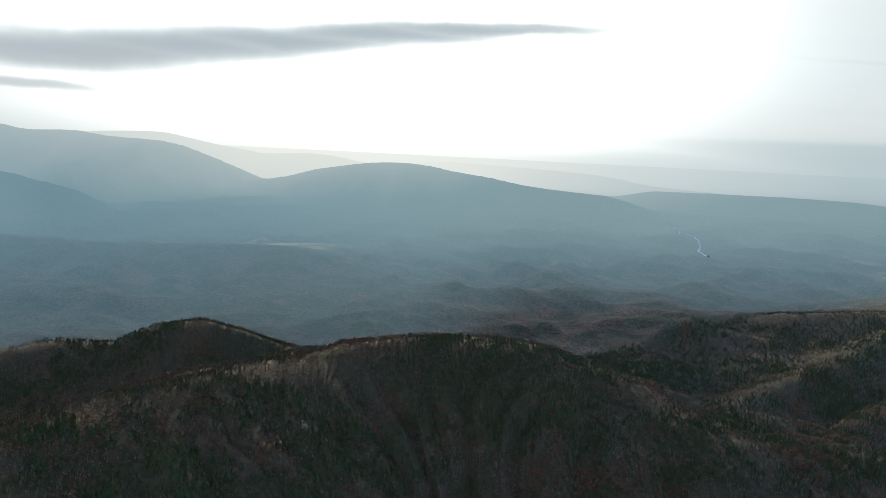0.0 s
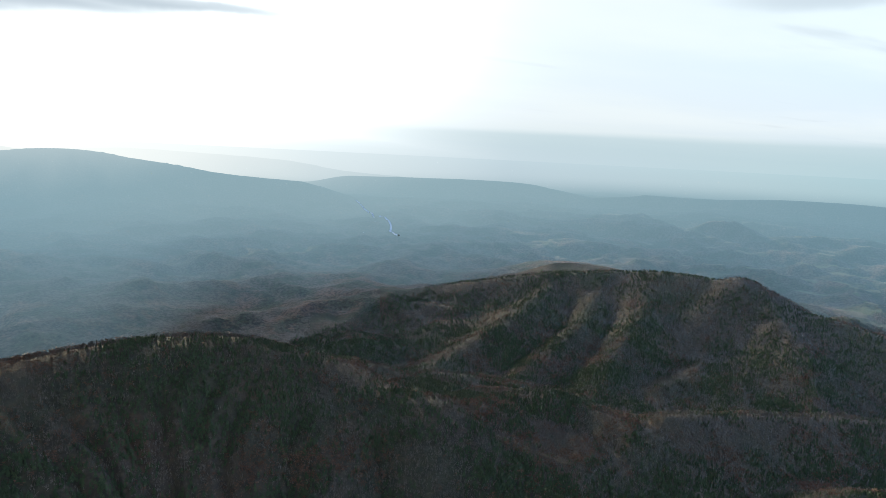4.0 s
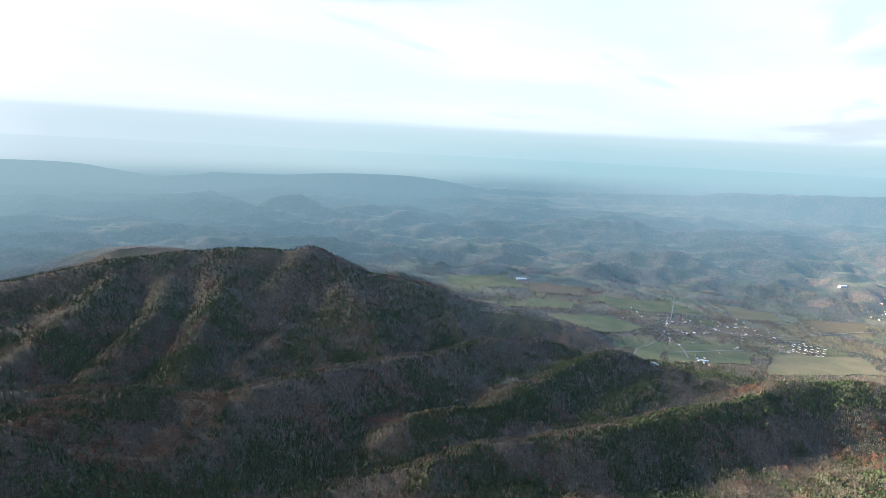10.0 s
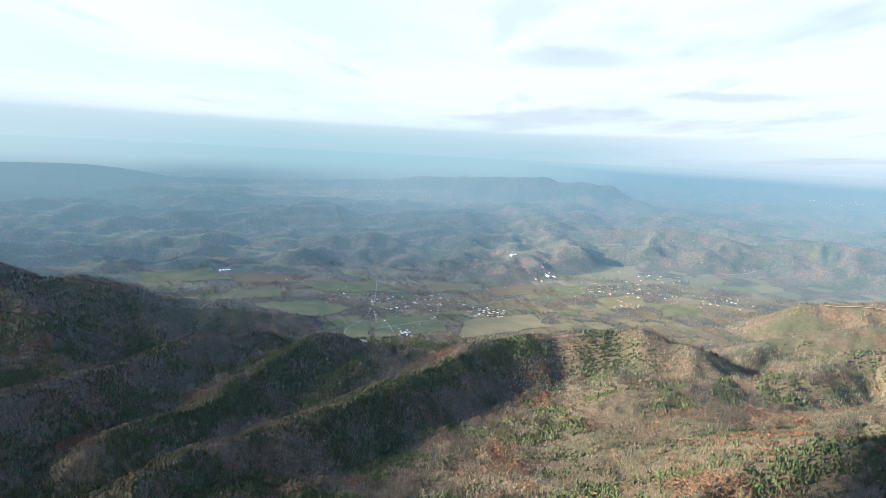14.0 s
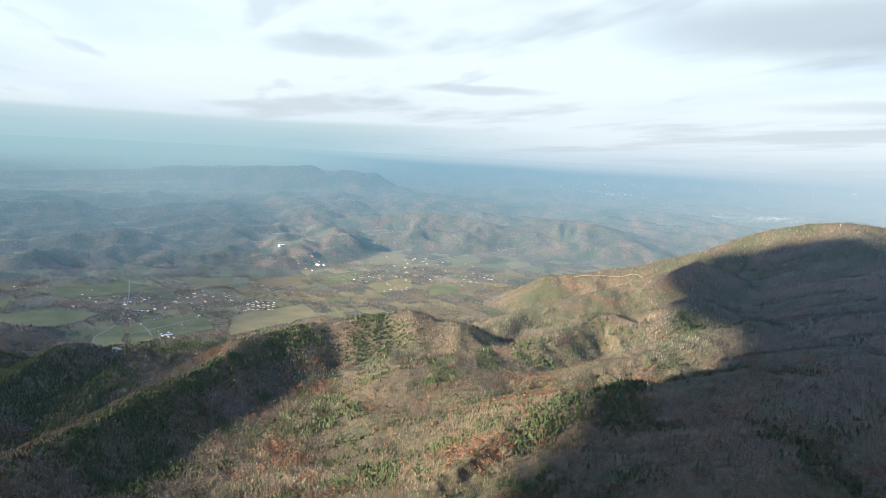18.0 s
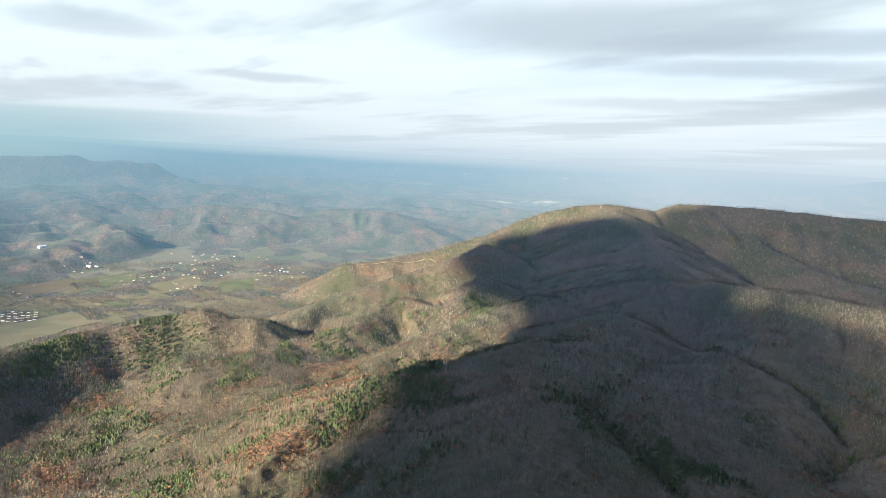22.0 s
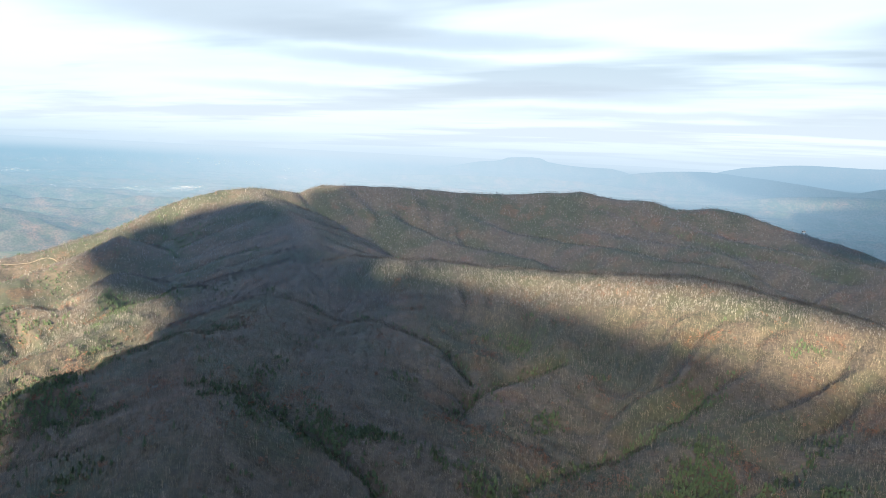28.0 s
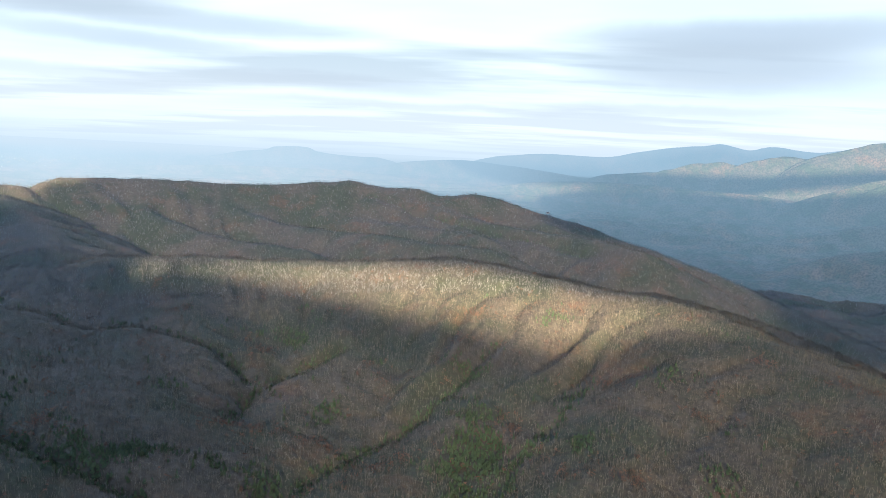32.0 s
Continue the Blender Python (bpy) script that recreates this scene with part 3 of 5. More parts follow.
def work_land():
    A, F = np.meshgrid(np.radians(AZS), FARS, indexing="ij")
    sin, cos = np.sin(A), np.cos(A)
    x, y = F * sin, F * cos
    z = raw_height(x.ravel(), y.ravel()).reshape(x.shape)

    def slopes(z):
        dr, da = np.gradient(z, FARS, axis=1), np.gradient(z, np.radians(AZS), axis=0) / F
        return dr * sin + da * cos, dr * cos - da * sin

    gx, gy = slopes(z)
    for lo, hi, size, octaves in ((380, 3600, 300.0, 3), (3600, 12000, 560.0, 3), (12000, 60000, 1300.0, 2)):
        w = smooth(F, lo * 0.85, lo * 1.15) * (1 - smooth(F, hi * 0.85, hi * 1.15))
        m = w > 0
        w = w * (1 - 0.55 * (1 - smooth(A, radians(48), radians(62))) * (F < 2750))
        z[m] += w[m] * gullies(x[m], y[m], gx[m], gy[m], size, octaves)
    m = (F > 450) & (F < 3200) & (A > radians(90)) & (A < radians(200))
    for line, depth, wide in CREEKS:
        near = creek_distance(x[m] + 6 * noise2(x[m] / 40, y[m] / 40), y[m], line)
        z[m] -= depth * np.exp(-near / wide)
    gx, gy = slopes(z)
    return z, gx, gy


LAND, LAND_DX, LAND_DY = work_land()


def from_land(x, y, *sheets):
    """Values of the land's sheets at plan places."""
    x, y = np.asarray(x, float), np.asarray(y, float)
    az = np.degrees(np.arctan2(x, y))
    az = np.where(az < -42, az + 360, az)
    r = np.clip(np.hypot(x, y), FARS[0], FARS[-1])
    i = np.clip(np.searchsorted(AZS, az) - 1, 0, len(AZS) - 2)
    j = np.clip(np.searchsorted(FARS, r) - 1, 0, len(FARS) - 2)
    u, v = (az - AZS[i]) / (AZS[i + 1] - AZS[i]), (r - FARS[j]) / (FARS[j + 1] - FARS[j])
    return [(g[i, j] * (1 - v) + g[i, j + 1] * v) * (1 - u) + (g[i + 1, j] * (1 - v) + g[i + 1, j + 1] * v) * u for g in sheets]


def height(x, y):
    """Height of the ground at plan places in true metres."""
    return from_land(x, y, LAND)[0]


FOLD, EDGE = 3000.0, 4950.0


def fold(x, y, z):
    """Draws true far distances in towards the camera along its lines of sight, so that all the land lies within 5 km."""
    r = np.hypot(x, y)
    s = np.maximum(r - FOLD, 0)
    k = np.where(r > FOLD, (FOLD + s / (1 + s / (EDGE - FOLD))) / np.maximum(r, 1), 1.0)
    return x * k, y * k, EYE + (z - EYE) * k, k


def ground_at(az, far):
    """The folded place on the ground at a heading and true distance, and the scale there."""
    a = math.radians(az)
    x, y = np.array([far * math.sin(a)]), np.array([far * math.cos(a)])
    fx, fy, fz, k = fold(x, y, height(x, y))
    return Vector((fx[0], fy[0], fz[0])), float(k[0])


def mesh_from(name, co, faces, corners):
    """A mesh from arrays: places, corner indices, corners a face."""
    me = bpy.data.meshes.new(name)
    n = len(faces) // corners
    me.vertices.add(len(co))
    me.vertices.foreach_set("co", np.ascontiguousarray(co, np.float32).ravel())
    me.loops.add(len(faces))
    me.loops.foreach_set("vertex_index", np.ascontiguousarray(faces, np.int32))
    me.polygons.add(n)
    me.polygons.foreach_set("loop_start", np.arange(0, n * corners, corners, dtype=np.int32))
    me.update(calc_edges=True)
    return me


def slope_normal(x, y):
    """The way the wooded ground faces at plan places."""
    dx, dy = from_land(x, y, LAND_DX, LAND_DY)
    n = np.stack([-dx, -dy, np.ones_like(dx)], 1)
    return n / np.linalg.norm(n, axis=1)[:, None]


def land(name, i0, i1, j0, j1, material, thin=1):
    """A sheet of land between two headings and two distances of the grid."""
    rows = np.arange(j0, j1 + 1, thin)
    A, F = np.meshgrid(np.radians(AZS[i0:i1 + 1]), FARS[rows], indexing="ij")
    fx, fy, fz, _ = fold((F * np.sin(A)).ravel(), (F * np.cos(A)).ravel(), LAND[i0:i1 + 1][:, rows].ravel())
    na, nf = A.shape
    i = (np.arange(na - 1)[:, None] * nf + np.arange(nf - 1)[None]).ravel()
    quads = np.stack([i, i + 1, i + nf + 1, i + nf], 1)[:, ::-1].ravel()
    me = mesh_from(name, np.stack([fx, fy, fz], 1), quads, 4)
    me.polygons.foreach_set("use_smooth", np.ones(len(me.polygons), bool))
    me.materials.append(material)
    return new(name, me)


# ---- materials ----
def material(name):
    m = bpy.data.materials.new(name)
    m.use_nodes = True
    return m, Nodes(m.node_tree)


def finish(n, colour, rough=0.9, bump=None, strength=0.3, distance=1.0, sheen=0.0):
    out, b = n.add("ShaderNodeOutputMaterial"), n.add("ShaderNodeBsdfPrincipled")
    n.put(b.inputs["Base Color"], colour if isinstance(colour, bpy.types.NodeSocket) else (*colour, 1))
    n.put(b.inputs["Roughness"], rough)
    b.inputs["Specular IOR Level"].default_value = 0.15
    if sheen:
        b.inputs["Sheen Weight"].default_value = sheen
        b.inputs["Sheen Roughness"].default_value = 0.6
    if bump is not None:
        bn = n.add("ShaderNodeBump")
        bn.inputs["Strength"].default_value, bn.inputs["Distance"].default_value = strength, distance
        n.link(bump, bn.inputs["Height"])
        n.link(bn.outputs[0], b.inputs["Normal"])
    n.link(b.outputs[0], out.inputs[0])
    return b, out


def place_of(n):
    return n.add("ShaderNodeNewGeometry").outputs["Position"]


def forest_floor(name, dry, damp, green, shrubs):
    """Leaf litter with patches of green undergrowth, rusty saplings and dark hollows."""
    m, n = material(name)
    p = place_of(n)
    c = n.mix(n.noise(p, 0.012, 5), damp, dry)
    c = n.mix(n.math("MULTIPLY", n.ramp(n.noise(p, 0.0045, 6, 0.65), 0.42, 0.60), shrubs), c, green)
    c = n.mix(n.math("MULTIPLY", n.ramp(n.noise(p, 0.007, 6, 0.7), 0.54, 0.65), 0.35), c, (0.13, 0.060, 0.038))
    c = n.mix(n.math("MULTIPLY", n.ramp(n.noise(p, 0.13, 3, 0.6), 0.40, 0.62), 0.5), c, (0.032, 0.029, 0.026))
    c = n.mix(n.math("MULTIPLY", n.ramp(n.noise(p, 0.055, 4, 0.7), 0.48, 0.62), 0.35), c, tuple(0.6 * v for v in green))
    finish(n, c, 0.95, n.noise(p, 0.14, 4, 0.7), 0.4, 5.0)
    return m


def far_land():
    m, n = material("far_land")
    p = place_of(n)
    c = n.mix(n.ramp(n.noise(p, 0.010, 6, 0.65), 0.42, 0.6), (0.084, 0.072, 0.060), (0.043, 0.053, 0.037))
    c = n.mix(n.math("MULTIPLY", n.ramp(n.noise(p, 0.006, 6, 0.7), 0.51, 0.64), 0.5), c, (0.15, 0.082, 0.058))
    c = n.mix(n.math("MULTIPLY", n.ramp(n.noise(p, 0.02, 5, 0.7), 0.55, 0.70), 0.25), c, (0.12, 0.100, 0.075))
    c = n.mix(n.math("MULTIPLY", n.ramp(n.noise(p, 0.10, 3, 0.6), 0.40, 0.62), 0.6), c, (0.020, 0.021, 0.019))
    # lots and pastures on the level valley floor
    cells = n.add("ShaderNodeTexVoronoi")
    n.link(p, cells.inputs["Vector"])
    cells.inputs["Scale"].default_value = 0.009
    hue = n.add("ShaderNodeSeparateColor")
    n.link(cells.outputs["Color"], hue.inputs[0])
    face = n.add("ShaderNodeSeparateXYZ")
    n.link(n.add("ShaderNodeNewGeometry").outputs["Normal"], face.inputs[0])
    spot = n.add("ShaderNodeSeparateXYZ")
    n.link(p, spot.inputs[0])
    level = n.math("MULTIPLY", n.ramp(face.outputs[2], 0.972, 0.992), n.ramp(spot.outputs[0], 2300, 2700))
    lot = n.mix(hue.outputs[1], (0.062, 0.075, 0.042), (0.125, 0.105, 0.068))
    c = n.mix(n.math("MULTIPLY", n.math("MULTIPLY", level, n.ramp(hue.outputs[0], 0.45, 0.5)), 0.85), c, lot)
    b, out = finish(n, c, 0.95, n.noise(p, 0.09, 4, 0.7), 0.8, 9.0)
    # aerial haze painted in as emission, mixed over the land's colour by distance
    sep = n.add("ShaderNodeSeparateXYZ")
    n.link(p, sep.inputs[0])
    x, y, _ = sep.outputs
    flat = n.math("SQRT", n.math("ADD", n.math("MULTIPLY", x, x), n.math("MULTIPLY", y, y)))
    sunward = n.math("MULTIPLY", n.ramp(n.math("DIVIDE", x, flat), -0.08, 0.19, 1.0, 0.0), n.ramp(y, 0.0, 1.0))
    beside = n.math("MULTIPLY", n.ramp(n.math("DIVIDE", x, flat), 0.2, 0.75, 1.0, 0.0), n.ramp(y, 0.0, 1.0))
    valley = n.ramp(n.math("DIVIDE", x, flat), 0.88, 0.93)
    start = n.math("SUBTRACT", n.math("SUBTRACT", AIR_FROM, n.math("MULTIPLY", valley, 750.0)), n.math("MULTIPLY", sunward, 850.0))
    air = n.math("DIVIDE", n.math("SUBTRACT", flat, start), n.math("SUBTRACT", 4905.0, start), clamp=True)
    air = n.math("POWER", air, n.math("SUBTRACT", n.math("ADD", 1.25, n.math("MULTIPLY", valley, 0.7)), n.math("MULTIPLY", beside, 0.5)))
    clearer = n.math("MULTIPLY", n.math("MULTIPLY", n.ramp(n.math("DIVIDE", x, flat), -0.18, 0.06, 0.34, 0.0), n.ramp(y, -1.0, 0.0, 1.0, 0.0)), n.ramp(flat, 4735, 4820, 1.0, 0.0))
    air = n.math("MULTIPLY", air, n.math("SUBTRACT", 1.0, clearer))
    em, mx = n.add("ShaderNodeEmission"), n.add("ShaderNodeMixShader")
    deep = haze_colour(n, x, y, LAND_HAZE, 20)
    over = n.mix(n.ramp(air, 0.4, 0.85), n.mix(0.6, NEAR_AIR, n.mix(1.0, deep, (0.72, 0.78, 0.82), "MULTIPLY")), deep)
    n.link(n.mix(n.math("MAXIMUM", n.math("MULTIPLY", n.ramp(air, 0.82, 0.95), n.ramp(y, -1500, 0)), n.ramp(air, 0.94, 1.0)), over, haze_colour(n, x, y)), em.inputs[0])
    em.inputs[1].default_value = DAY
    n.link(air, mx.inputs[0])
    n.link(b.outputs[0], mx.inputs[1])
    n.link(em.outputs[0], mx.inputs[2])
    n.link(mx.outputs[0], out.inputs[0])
    return m


# distance at which the painted haze sets in
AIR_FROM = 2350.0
FOREST = forest_floor("forest_floor", (0.102, 0.078, 0.056), (0.050, 0.043, 0.036), (0.029, 0.043, 0.025), 0.65)
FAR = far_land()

# ---- the ground, out to the horizon ----
for name, az0, az1, seam, label in (("sunward", -42, 3, 1550, "hills towards the low sun"), ("hollow", 3, 9, 1700, "hollow towards the sun"), ("dell", 9, 15, 1900, "dell below the lone hill"),
                                    ("low_foot", 15, 21, 2150, "low foot of the lone hill"), ("foot", 21, 28, 2450, "foot of the lone hill"), ("cone", 28, 63, 2750, "steep lone hill"),
                                    ("across", 63, 113, 2050, "foothills and valley floor"), ("flank", 113, 132, 2800, "flank of the main ridge"), ("ridge", 132, 218, 3250, "long main ridge"),
                                    ("behind", 218, 318, 2750, "wooded slope behind")):
    i0, i1, j = int(np.searchsorted(AZS, az0)), int(np.searchsorted(AZS, az1 - 0.01)), int(np.searchsorted(FARS, seam))
    tagged(land("ground_" + name, i0, i1, 0, j, FOREST), "wooded " + label + " with brown leaf litter", "ground", kind="structure")
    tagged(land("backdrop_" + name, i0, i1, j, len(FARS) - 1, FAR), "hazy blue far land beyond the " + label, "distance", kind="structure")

# ---- woods ----
def canopy_normal(n, b, share):
    """Leaf and twig masses catch the light as the slope that they cover does."""
    at = n.add("ShaderNodeAttribute")
    at.attribute_name = "slope"
    own = n.add("ShaderNodeNewGeometry").outputs["Normal"]
    mix = n.add("ShaderNodeMix")
    mix.data_type = "VECTOR"
    mix.inputs[0].default_value = share
    n.link(own, mix.inputs[4])
    n.link(at.outputs["Vector"], mix.inputs[5])
    unit = n.add("ShaderNodeVectorMath", op="NORMALIZE")
    n.link(mix.outputs[1], unit.inputs[0])
    n.link(unit.outputs[0], b.inputs["Normal"])


def bark(name, a, b, share=0.6):
    m, n = material(name)
    isl = n.add("ShaderNodeNewGeometry").outputs["Random Per Island"]
    c = n.mix(isl, a, b)
    c = n.mix(n.math("MULTIPLY", n.noise(place_of(n), 0.02, 4), 0.5), c, tuple(v * 0.6 for v in a))
    c = n.mix(n.ramp(n.noise(place_of(n), 0.11, 2, 0.6), 0.38, 0.60, 0.55, 0.0), c, tuple(v * 0.45 for v in a))
    b_, _ = finish(n, c, 0.9)
    canopy_normal(n, b_, share)
    return m


def foliage(name, a, b, share=0.75):
    m, n = material(name)
    isl = n.add("ShaderNodeNewGeometry").outputs["Random Per Island"]
    c = n.mix(isl, a, b)
    c = n.mix(n.math("MULTIPLY", n.noise(place_of(n), 0.03, 3), 0.6), c, tuple(v * 0.5 for v in a))
    b_, _ = finish(n, c, 0.8)
    canopy_normal(n, b_, share)
    return m


BARE = bark("bare_wood", (0.120, 0.104, 0.085), (0.240, 0.201, 0.150), 0.76)
# greyer bare wood for the farther hills, their haze put into this colour
BARE_FAR = bark("hazed_crowns", (0.155, 0.145, 0.133), (0.235, 0.219, 0.198), 0.9)
# bare wood lightened for the valley trees: haze put into the colour
HAZED_GROVE = bark("hazed_grove", (0.190, 0.166, 0.146), (0.260, 0.228, 0.198), 0.85)
# bare-wood copy for the sunward hills: backlight and haze put into its tone
BACKLIT_TWIGS = bark("backlit_twigs", (0.150, 0.128, 0.112), (0.215, 0.182, 0.158), 0.95)
PINE = foliage("pine_needles", (0.042, 0.066, 0.036), (0.084, 0.110, 0.054))
RUST = foliage("autumn_leaves", (0.120, 0.066, 0.047), (0.180, 0.098, 0.064))


def sliver(p, q, wide, side):
    """A thin pointed triangle from p to q."""
    p, q, s = np.array(p), np.array(q), np.array(side) * wide
    return [p - s, p + s, q]


def bare_shape(rng, limbs, twigs):
    a = rng.uniform(0, 3.14)
    tri = [sliver([0, 0, 0], [0, 0, 0.9], 0.027, [math.cos(a), math.sin(a), 0])]
    for k in range(limbs):
        a, z0 = rng.uniform(0, 6.28), rng.uniform(0.35, 0.7)
        out = rng.uniform(0.14, 0.32)
        tip = [out * math.cos(a), out * math.sin(a), z0 + rng.uniform(0.2, 0.34)]
        tri.append(sliver([0, 0, z0], tip, 0.026, [-math.sin(a), math.cos(a), 0.2]))
    for k in range(twigs):
        a, z0, r0 = rng.uniform(0, 6.28), rng.uniform(0.45, 0.8), rng.uniform(0.06, 0.3)
        p = [r0 * math.cos(a), r0 * math.sin(a), z0]
        q = [p[0] * rng.uniform(0.9, 1.6), p[1] * rng.uniform(0.9, 1.6), z0 + rng.uniform(0.12, 0.25)]
        b = rng.uniform(0, 6.28)
        tri.append(sliver(p, q, 0.030, [math.cos(b), math.sin(b), 0]))
    return np.array(tri)


def crown_shape(rng, leaves, wide, low, size, tall=1.0):
    tri = []
    for k in range(leaves):
        a, h = rng.uniform(0, 6.28), rng.uniform(0, 1)
        r = wide * math.sqrt(rng.uniform(0.05, 1)) * math.sin(math.pi * (0.2 + 0.72 * h))
        c = np.array([r * math.cos(a), r * math.sin(a), low + (1 - low) * h])
        t = rng.normal(size=(3, 3)) * size
        t[:, 2] *= tall
        tri.append(c + t)
    tri.append(sliver([0, 0, 0], [0, 0, 0.8], 0.03, [1, 0, 0]))
    return np.array(tri)


def pine_shape(rng, sides=5, layers=3):
    tri = []
    for z0, z1, w in ((0.12, 0.66, 0.21), (0.34, 0.84, 0.19), (0.56, 0.98, 0.15)) if layers == 3 else ((0.12, 0.78, 0.22), (0.45, 0.98, 0.17)):
        turn = rng.uniform(0, 6.28)
        ring = [[w * rng.uniform(0.6, 1.25) * math.cos(turn + 6.283 * k / sides), w * rng.uniform(0.6, 1.25) * math.sin(turn + 6.283 * k / sides),
                 z0 + rng.uniform(-0.06, 0.06)] for k in range(sides)]
        for k in range(sides):
            tri.append([ring[k], ring[(k + 1) % sides], [rng.normal() * 0.02, rng.normal() * 0.02, z1]])
    tri.append(sliver([0, 0, -0.05], [0, 0, 0.5], 0.03, [1, 0, 0]))
    return np.array(tri)


def in_valley(x, y):
    """1 on the farmed valley floor, 0 on the wooded slopes."""
    r, az = np.hypot(x, y), np.degrees(np.arctan2(x, y))
    return smooth(az, 60, 66) * (1 - smooth(az, 118, 128)) * smooth(r, 1900, 2050) * (1 - smooth(r, 3250, 3500))


def scatter(rng, count, lo, hi, az0=-40, az1=216):
    """Plan places spread evenly over a ring of land."""
    az = np.radians(rng.uniform(az0, az1, count))
    r = np.sqrt(rng.uniform(lo * lo, hi * hi, count))
    return r * np.sin(az), r * np.cos(az)


# pine stands: heading, distance, half length, half width, heading of the long side
STANDS = [(165.0, 990, 150, 32, 190), (179.6, 915, 130, 42, 182), (184.6, 1348, 32, 22, 0), (176.9, 1162, 45, 25, 120), (117.5, 930, 120, 30, 150),
          (124.5, 1010, 60, 22, 130), (134.1, 2426, 120, 45, 150), (129.0, 1793, 80, 40, 120), (115.4, 1636, 100, 30, 110), (121.5, 1822, 70, 35, 120),
          (108.3, 1482, 110, 26, 115), (116.2, 1661, 70, 24, 115), (101.3, 1725, 160, 60, 100), (94.5, 1640, 90, 50, 130), (83, 1300, 200, 42, 130), (91, 1530, 170, 46, 130), (68, 1320, 180, 36, 103), (74, 1600, 150, 40, 100),
          (79, 1640, 130, 55, 110), (152.0, 1040, 75, 34, 215), (148.5, 800, 70, 30, 215), (188.5, 930, 60, 26, 190), (112.0, 1560, 110, 24, 105)]


# large fields of the valley floor: corners by heading and distance
FIELDS = [
    ([(82.0, 2146), (87.0, 2244), (88.5, 2064), (82.1, 1944)], "grass"),
    ([(89.9, 2198), (95.7, 2362), (97.4, 2188), (89.6, 1988)], "hay"),
    ([(71.5, 2344), (76.9, 2419), (80.0, 2306), (75.0, 2082)], "grass"),
    ([(62.6, 2957), (68.1, 3033), (70.0, 2810), (63.5, 2777)], "grass"),
    ([(70.0, 2939), (74.9, 2904), (74.4, 2739), (70.0, 2748)], "stubble"),
    ([(74.9, 2743), (81.8, 2785), (84.8, 2654), (77.9, 2549)], "grass"),
    ([(85.8, 2844), (89.7, 2831), (90.3, 2691), (86.8, 2631)], "hay"),
    ([(101.0, 2719), (104.8, 2909), (105.3, 2695), (102.4, 2557)], "hay"),
    ([(106.5, 2731), (109.3, 2835), (109.4, 2619), (106.6, 2538)], "grass"),
    ([(91.7, 2777), (95.9, 2909), (95.5, 2691), (92.2, 2623)], "stubble"),
    ([(79.5, 2089), (81.7, 2168), (81.6, 1961), (79.3, 1918)], "grass"),
    ([(70.0, 2611), (73.9, 2599), (73.9, 2467), (70.0, 2474)], "grass"),
    ([(85.4, 2455), (88.8, 2542), (89.9, 2423), (85.9, 2341)], "stubble"),
    ([(97.3, 2917), (100.0, 2997), (100.5, 2818), (97.8, 2711)], "grass")]


def on_field(x, y):
    """True inside the large fields."""
    inside = np.zeros(len(x), bool)
    for corners, _ in FIELDS:
        pts = [(r * math.sin(radians(a)), r * math.cos(radians(a))) for a, r in corners]
        side = [(q[0] - p[0]) * (y - p[1]) - (q[1] - p[1]) * (x - p[0]) for p, q in zip(pts, pts[1:] + pts[:1])]
        inside |= np.all([v > 0 for v in side], 0) | np.all([v < 0 for v in side], 0)
    return inside


def pine_field(x, y):
    az = np.degrees(np.arctan2(x, y))
    az = np.where(az < -100, az + 360, az)
    more = 0.2 * (1 - smooth(az, 92, 104)) + 0.14 * (1 - smooth(az, 60, 68)) * (az > -100) + 0.08 * smooth(az, 92, 104) * (1 - smooth(az, 115, 140))
    field = 0.62 * fractal(x + 900, y - 400, 170.0, 4, 0.7) + more - 0.3 * smooth(az, 138, 152) - 0.3 * smooth(az, 134, 142) * smooth(np.hypot(x, y), 1400, 1700)
    for a, r, long, wide, lean in STANDS:
        dx, dy = x - r * math.sin(radians(a)), y - r * math.cos(radians(a))
        c, s = math.cos(radians(lean)), math.sin(radians(lean))
        q = ((dx * s + dy * c) / long) ** 2 + ((dx * c - dy * s) / wide) ** 2
        field = field + 0.95 * np.exp(-q)
    return field


def rust_field(x, y):
    return fractal(x - 3100, y + 1700, 130.0, 3, 0.7)


def plant(name, shapes, x, y, tall, slim, material, label, sink=0.5, rng=None):
    """One object of many trees."""
    rng = rng or np.random.RandomState(5)
    z = height(x, y) - sink
    fx, fy, fz, k = fold(x, y, z)
    which, turn = rng.randint(0, len(shapes), len(x)), rng.uniform(0, 6.283, len(x))
    co = []
    for i, shape in enumerate(shapes):
        m = which == i
        c, s, t = np.cos(turn[m])[:, None], np.sin(turn[m])[:, None], (tall[m] * k[m])[:, None]
        w = t * slim[m][:, None]
        v = shape.reshape(-1, 3)
        px = (v[None, :, 0] * c - v[None, :, 1] * s) * w + fx[m][:, None]
        py = (v[None, :, 0] * s + v[None, :, 1] * c) * w + fy[m][:, None]
        pz = v[None, :, 2] * t + fz[m][:, None]
        co.append(np.stack([px, py, pz], -1).reshape(-1, 3))
    co = np.concatenate(co)
    me = mesh_from(name, co, np.arange(len(co)), 3)
    nor = slope_normal(x, y)
    nor = np.concatenate([np.repeat(nor[which == i], shape.reshape(-1, 3).shape[0], 0) for i, shape in enumerate(shapes)])
    me.attributes.new("slope", "FLOAT_VECTOR", "POINT").data.foreach_set("vector", np.ascontiguousarray(nor, np.float32).ravel())
    me.materials.append(material)
    ob = new(name, me)
    return tagged(ob, label, "trees", kind="stuff")


